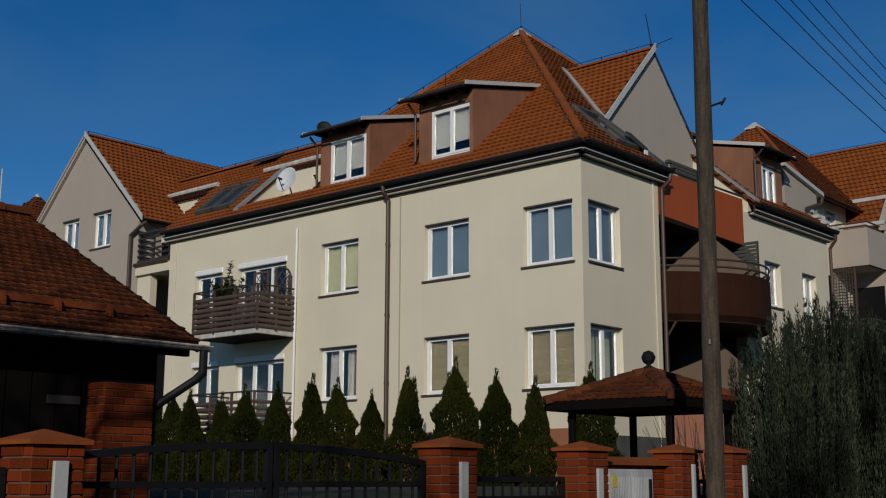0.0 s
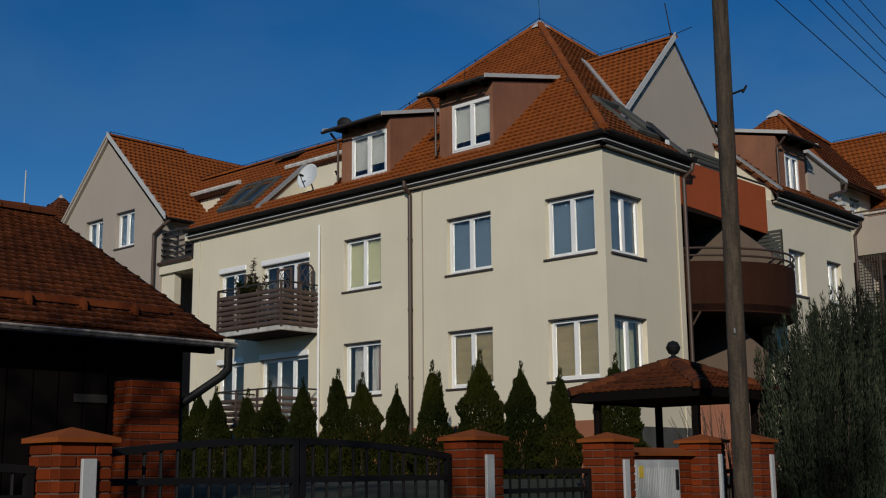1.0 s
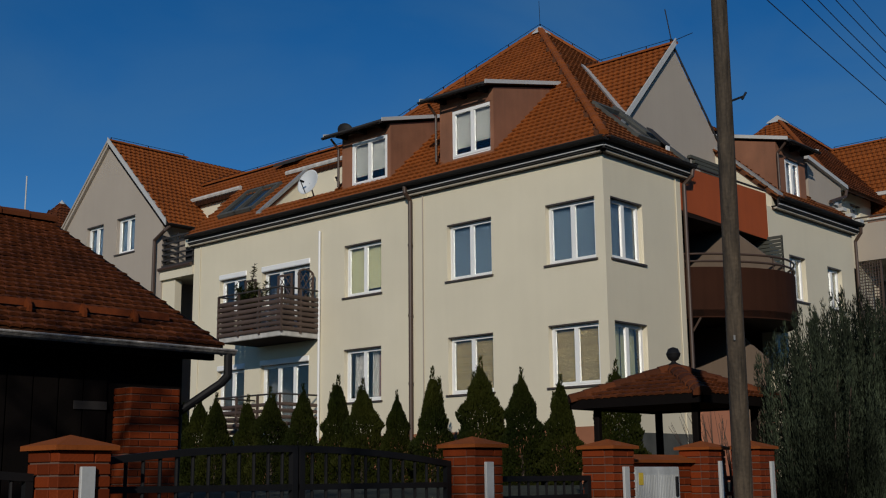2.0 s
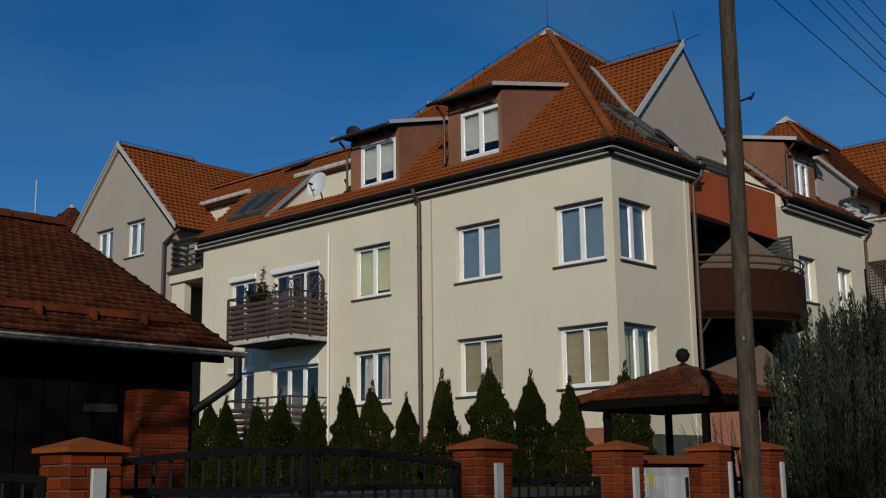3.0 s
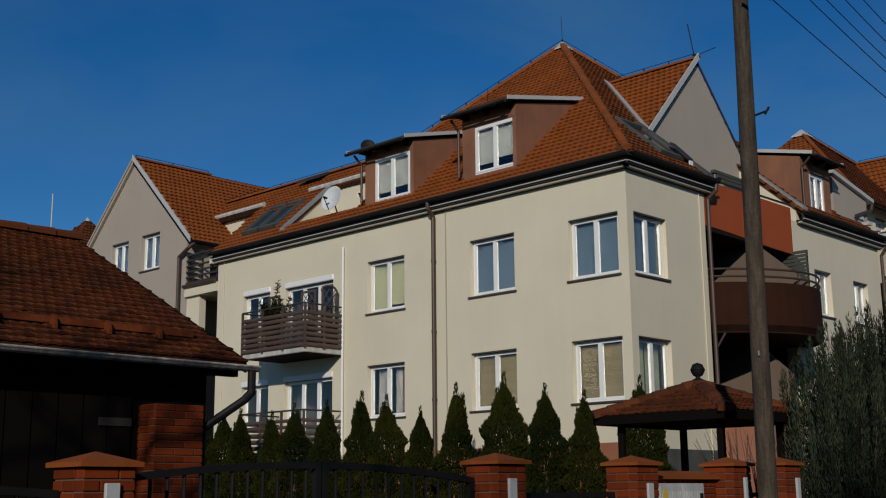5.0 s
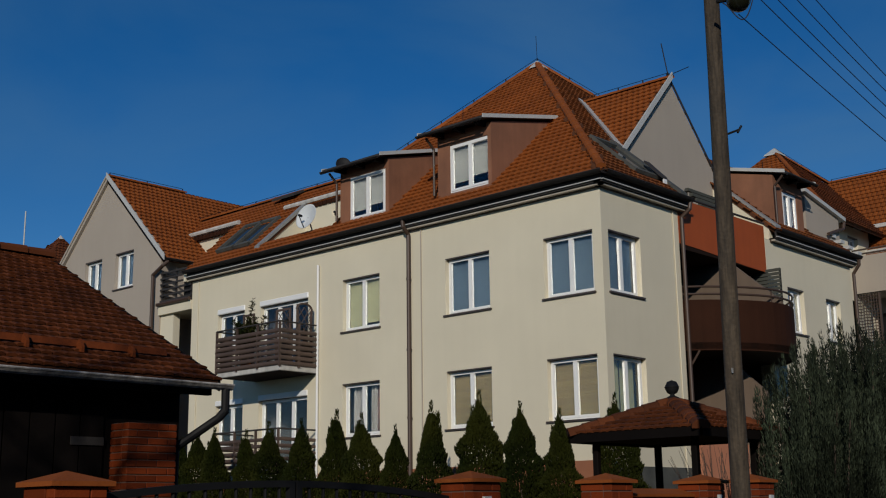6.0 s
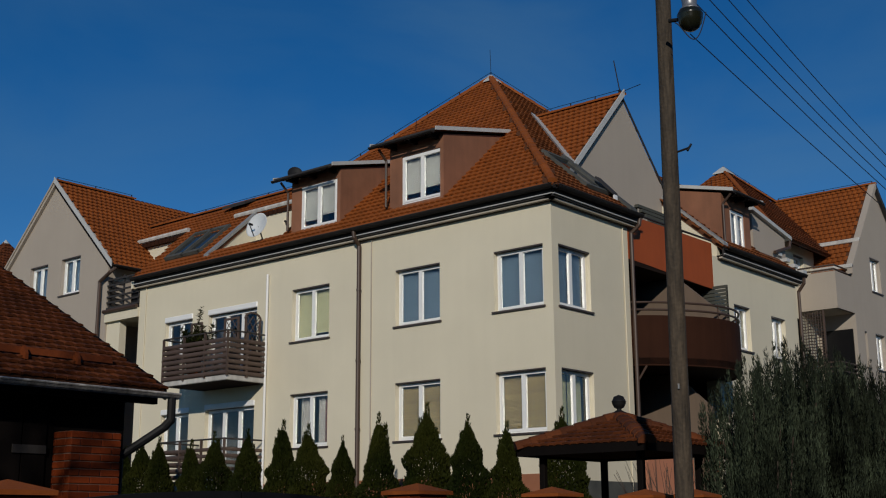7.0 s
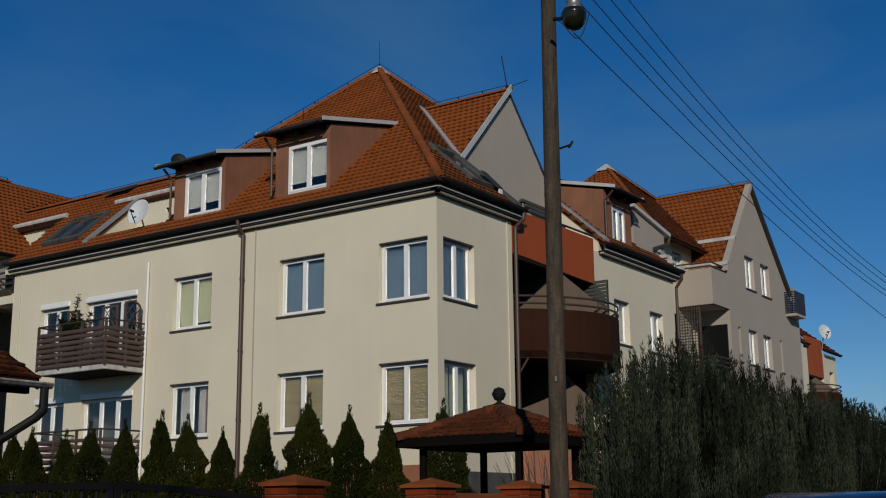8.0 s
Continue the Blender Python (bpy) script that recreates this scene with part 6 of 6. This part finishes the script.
def juniper(seed, h, w):
    """A tall feathery grey-green shrub of many upright plumes."""
    rng = random.Random(seed)
    ob = thing("juniper_shrub", "tall feathery grey-green juniper shrub in the hedge", "shrub", "juniper hedge")
    plumes = []
    for _ in range(190):
        a, r = rng.uniform(0, 6.28), w * math.sqrt(rng.random())
        top = h * (1.0 - 0.20 * (r / w) ** 2) * (1.0 - 0.42 * rng.random() ** 1.8 + 0.05)
        plumes.append((r * math.cos(a), r * math.sin(a), a, top, rng.uniform(0.06, 0.15), rng.uniform(0.0, 0.45)))
    bm = bmesh.new()
    for x, y, a, top, s, z0 in plumes[:16]:
        tube(bm, (x * 0.25, y * 0.25, -0.2), (x, y, top * 0.9), 0.035, 0.006, n=5)
    part("branchwork", bm, BARK, ob)
    def place(r):
        x, y, a, top, s, z0 = r.choice(plumes)
        t = r.random()
        z = top * (z0 + (1 - z0) * t)
        spread = s * (1 - t) ** 0.6 * min(1.0, 0.3 + 3 * t) + 0.012
        b = r.uniform(0, 6.28)
        k = 0.72 + 0.28 * min(1, z / top * 1.6)
        p = Vector((x * k + spread * math.cos(b) * r.random() ** 0.5, y * k + spread * math.sin(b) * r.random() ** 0.5, z))
        return p, (math.cos(b) * 0.28 + math.cos(a) * 0.12, math.sin(b) * 0.28 + math.sin(a) * 0.12, 1.0)
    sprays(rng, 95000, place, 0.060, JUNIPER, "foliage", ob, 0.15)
    return ob


jp = [juniper(31, 3.6, 0.85), juniper(32, 3.6, 0.95)]
first = [True, True]
rng = random.Random(9)
for k, (x, y, z) in enumerate(HEDGE):
    i = k % 2
    s = z / 3.6
    m = Matrix.Translation((x, y, 0.05)) @ pose(0, 0, 0, 0, 0, rng.uniform(0, 360))
    if first[i]:
        jp[i].matrix_basis = m
        jp[i].scale = (1, 1, s)
        first[i] = False
    else:
        c = copy_thing(jp[i], m)
        c.scale = (1, 1, s)

# potted plant on the balcony, bare twigs by the shelter
pot = thing("balcony_plant", "leggy green plant in a pot on the balcony", "plant", at=(-11.35, -0.95, 5.49))
bm = bmesh.new()
lathe(bm, [(0.002, 0.0), (0.12, 0.0), (0.16, 0.28), (0.18, 0.30), (0.15, 0.30), (0.14, 0.26), (0.002, 0.25)], 16)
part("pot", bm, CAP, pot)
rng = random.Random(3)
stalks = [(rng.uniform(-0.7, 0.7), rng.uniform(-0.25, 0.25), rng.uniform(1.05, 1.5)) for _ in range(22)] + [(0.25, 0.0, 2.0)]
bm = bmesh.new()
for x, y, z in stalks:
    tube(bm, (0, 0, 0.25), (x, y, z), 0.010, 0.005, n=4)
part("stalks", bm, BARK, pot)
sprays(rng, 2600, lambda r: (lambda s, t: (Vector((s[0] * t, s[1] * t, 0.25 + (s[2] - 0.25) * t)), (r.uniform(-1, 1), r.uniform(-1, 1), r.uniform(-0.2, 0.8))))(r.choice(stalks), r.uniform(0.5, 1.0)), 0.11, THUJA, "leaves", pot, 0.2)
twig = thing("bare_shrub", "leafless twiggy shrub behind the shelter", "shrub", at=(4.6, -3.4, 0.9))
bm = bmesh.new()
for k in range(46):
    a = rng.uniform(0, 6.28)
    r = rng.uniform(0.2, 0.9)
    p = Vector((0.1 * math.cos(a), 0.1 * math.sin(a), 0))
    for j in range(3):
        q = p + Vector((r / 3 * math.cos(a), r / 3 * math.sin(a), rng.uniform(0.45, 0.65)))
        tube(bm, p, q, 0.012 - 0.003 * j, 0.009 - 0.003 * j, n=4)
        p, a = q, a + rng.uniform(-0.8, 0.8)
part("branchwork", bm, BARK, twig)

# ---------------------------------------------------------------- parked car
car = thing("parked_car", "dark blue car parked at the kerb", "car", at=(12.35, -12.3, 0.02))
def section(bm, prof, x0, x1):
    slab(bm, [(x0, y, z) for y, z in prof], (x1 - x0, 0, 0))
bm = bmesh.new()
section(bm, [(-2.2, 0.35), (-2.25, 0.75), (-2.1, 1.0), (-1.1, 1.12), (2.1, 1.12), (2.25, 0.8), (2.2, 0.35)], -0.88, 0.88)
bevel_all(bm, 0.07)
body = part("body", bm, CAR_PAINT, car, smooth=True)
bm = bmesh.new()
section(bm, [(-1.2, 1.10), (-0.5, 1.66), (-0.2, 1.72), (1.3, 1.72), (1.75, 1.62), (2.1, 1.10)], -0.76, 0.76)
bevel_all(bm, 0.09)
part("roof", bm, CAR_PAINT, car, smooth=True)
for s in (-1, 1):
    bm = bmesh.new()
    section(bm, [(-1.0, 1.16), (-0.5, 1.58), (1.25, 1.60), (1.65, 1.55), (1.9, 1.16)], s * 0.755, s * 0.768)
    part("side_window", bm, CAR_GLASS, car)
    for y in (-1.4, 1.4):
        bm = bmesh.new()
        tube(bm, (s * 0.70, y, 0.33), (s * 0.90, y, 0.33), 0.33, n=22)
        w = part("wheel", bm, RUBBER, car)
        bm = bmesh.new()
        tube(bm, (s * 0.895, y, 0.33), (s * 0.915, y, 0.33), 0.20, n=16)
        part("rim", bm, LAMP_METAL, w)
    bm = bmesh.new()
    box(bm, s * 0.55 - 0.15, s * 0.55 + 0.15, -2.28, -2.2, 0.72, 0.88)
    part("headlight", bm, CABINET, car)
bm = bmesh.new()
slab(bm, [(-0.68, -1.14, 1.17), (0.68, -1.14, 1.17), (0.62, -0.57, 1.62), (-0.62, -0.57, 1.62)], (0, -0.012, 0.01))
part("windscreen", bm, CAR_GLASS, car)

# ---------------------------------------------------------------- plain house row across the street, unseen behind the viewer, added to shade the fence
row = thing("row_house", "unseen plain house row added across the street to cast shade", "building", at=(23.5, 0, 0))
bm = bmesh.new()
box(bm, 0, 9, -70, 12, 0, 7.5)
part("wall", bm, PLINTH, row)
bm = bmesh.new()
slab(bm, [(-0.4, -70.4, 7.5), (9.4, -70.4, 7.5), (4.5, -70.4, 11.4)], (0, 82.8, 0))
part("roof", bm, OLD_SHADED_TILE, row)

# ---------------------------------------------------------------- bare street trees added unseen behind the viewer, which shade fence and shed
def bare_tree(at, h, seed):
    rng = random.Random(seed)
    ob = thing("bare_tree", "unseen leafless street tree added to shade fence and shed", "tree", "bare street trees", at=at)
    bm = bmesh.new()
    def grow(p, d, l, r, depth):
        q = p + d * l
        tube(bm, p, q, r, r * 0.72, n=6 if depth < 2 else 4)
        if depth == 6:
            return
        for _ in range(3 if depth < 4 else 2):
            turn = Vector((rng.gauss(0, 0.42), rng.gauss(0, 0.42), rng.gauss(0.10, 0.22)))
            grow(q, (d + turn).normalized(), l * rng.uniform(0.68, 0.86), r * 0.66, depth + 1)
    grow(Vector((0, 0, -0.1)), Vector((0.02, 0.03, 1)).normalized(), h * 0.27, 0.20, 0)
    part("branchwork", bm, BARK, ob)
    return ob


bare_tree((19.2, -29.5, 0.0), 10.0, 4)
bare_tree((19.2, -24.0, 0.0), 8.5, 8)
bare_tree((9.3, -29.0, 0.1), 11.0, 6)

# ---------------------------------------------------------------- distance
fh = thing("far_house", "distant house with a pyramid clay tile roof", "house", at=(-40.3, 9.4, -0.25))
bm = bmesh.new()
box(bm, -4, 4, -4, 4, 0.5, 11.4)
part("wall", bm, TAUPE, fh)
cs = [(-4.4, -4.4, 11.3), (4.4, -4.4, 11.3), (4.4, 4.4, 11.3), (-4.4, 4.4, 11.3)]
for k in range(4):
    roof_slope("far_house_tiles", [cs[k], cs[(k + 1) % 4], (0, 0, 16.1)], fh, OLD_SHADED_TILE)
bm = bmesh.new()
lathe(bm, [(0.0, 0.12), (0.22, -0.12)], 8, Matrix.Translation((0, 0, 16.1)))
part("peak_cap", bm, WHITE_METAL, fh)
bm = bmesh.new()
tube(bm, (1.9, -3.0, 12), (1.9, -3.0, 16.6), 0.035, n=6)
part("mast", bm, WHITE_METAL, fh)
for k, (x, y, h) in enumerate(FAR_TREES):
    rng = random.Random(70 + k)
    tr = thing("far_tree", "distant dark tree behind the street", "tree", "far trees", at=(x, y, 0))
    bm = bmesh.new()
    tube(bm, (0, 0, 0), (0, 0, h * 0.7), 0.2, 0.06, n=7)
    for j in range(9):
        a, z = rng.uniform(0, 6.28), h * rng.uniform(0.3, 0.7)
        tube(bm, (0, 0, z), (h * 0.22 * math.cos(a), h * 0.22 * math.sin(a), z + h * 0.2), 0.06, 0.02, n=5)
    part("trunk", bm, BARK, tr)
    blobs = [(rng.uniform(-0.25, 0.25) * h, rng.uniform(-0.25, 0.25) * h, h * rng.uniform(0.35, 0.92), h * rng.uniform(0.06, 0.14)) for _ in range(26)]
    def place(r):
        x0, y0, z0, rr = r.choice(blobs)
        d = Vector((r.gauss(0, 1), r.gauss(0, 1), r.gauss(0, 0.8))).normalized() * rr * r.random() ** 0.4
        return Vector((x0, y0, z0)) + d, (r.uniform(-1, 1), r.uniform(-1, 1), r.uniform(-0.5, 1))
    sprays(rng, 3000, place, 0.30, FAR_GREEN, "crown", tr, 0.6)
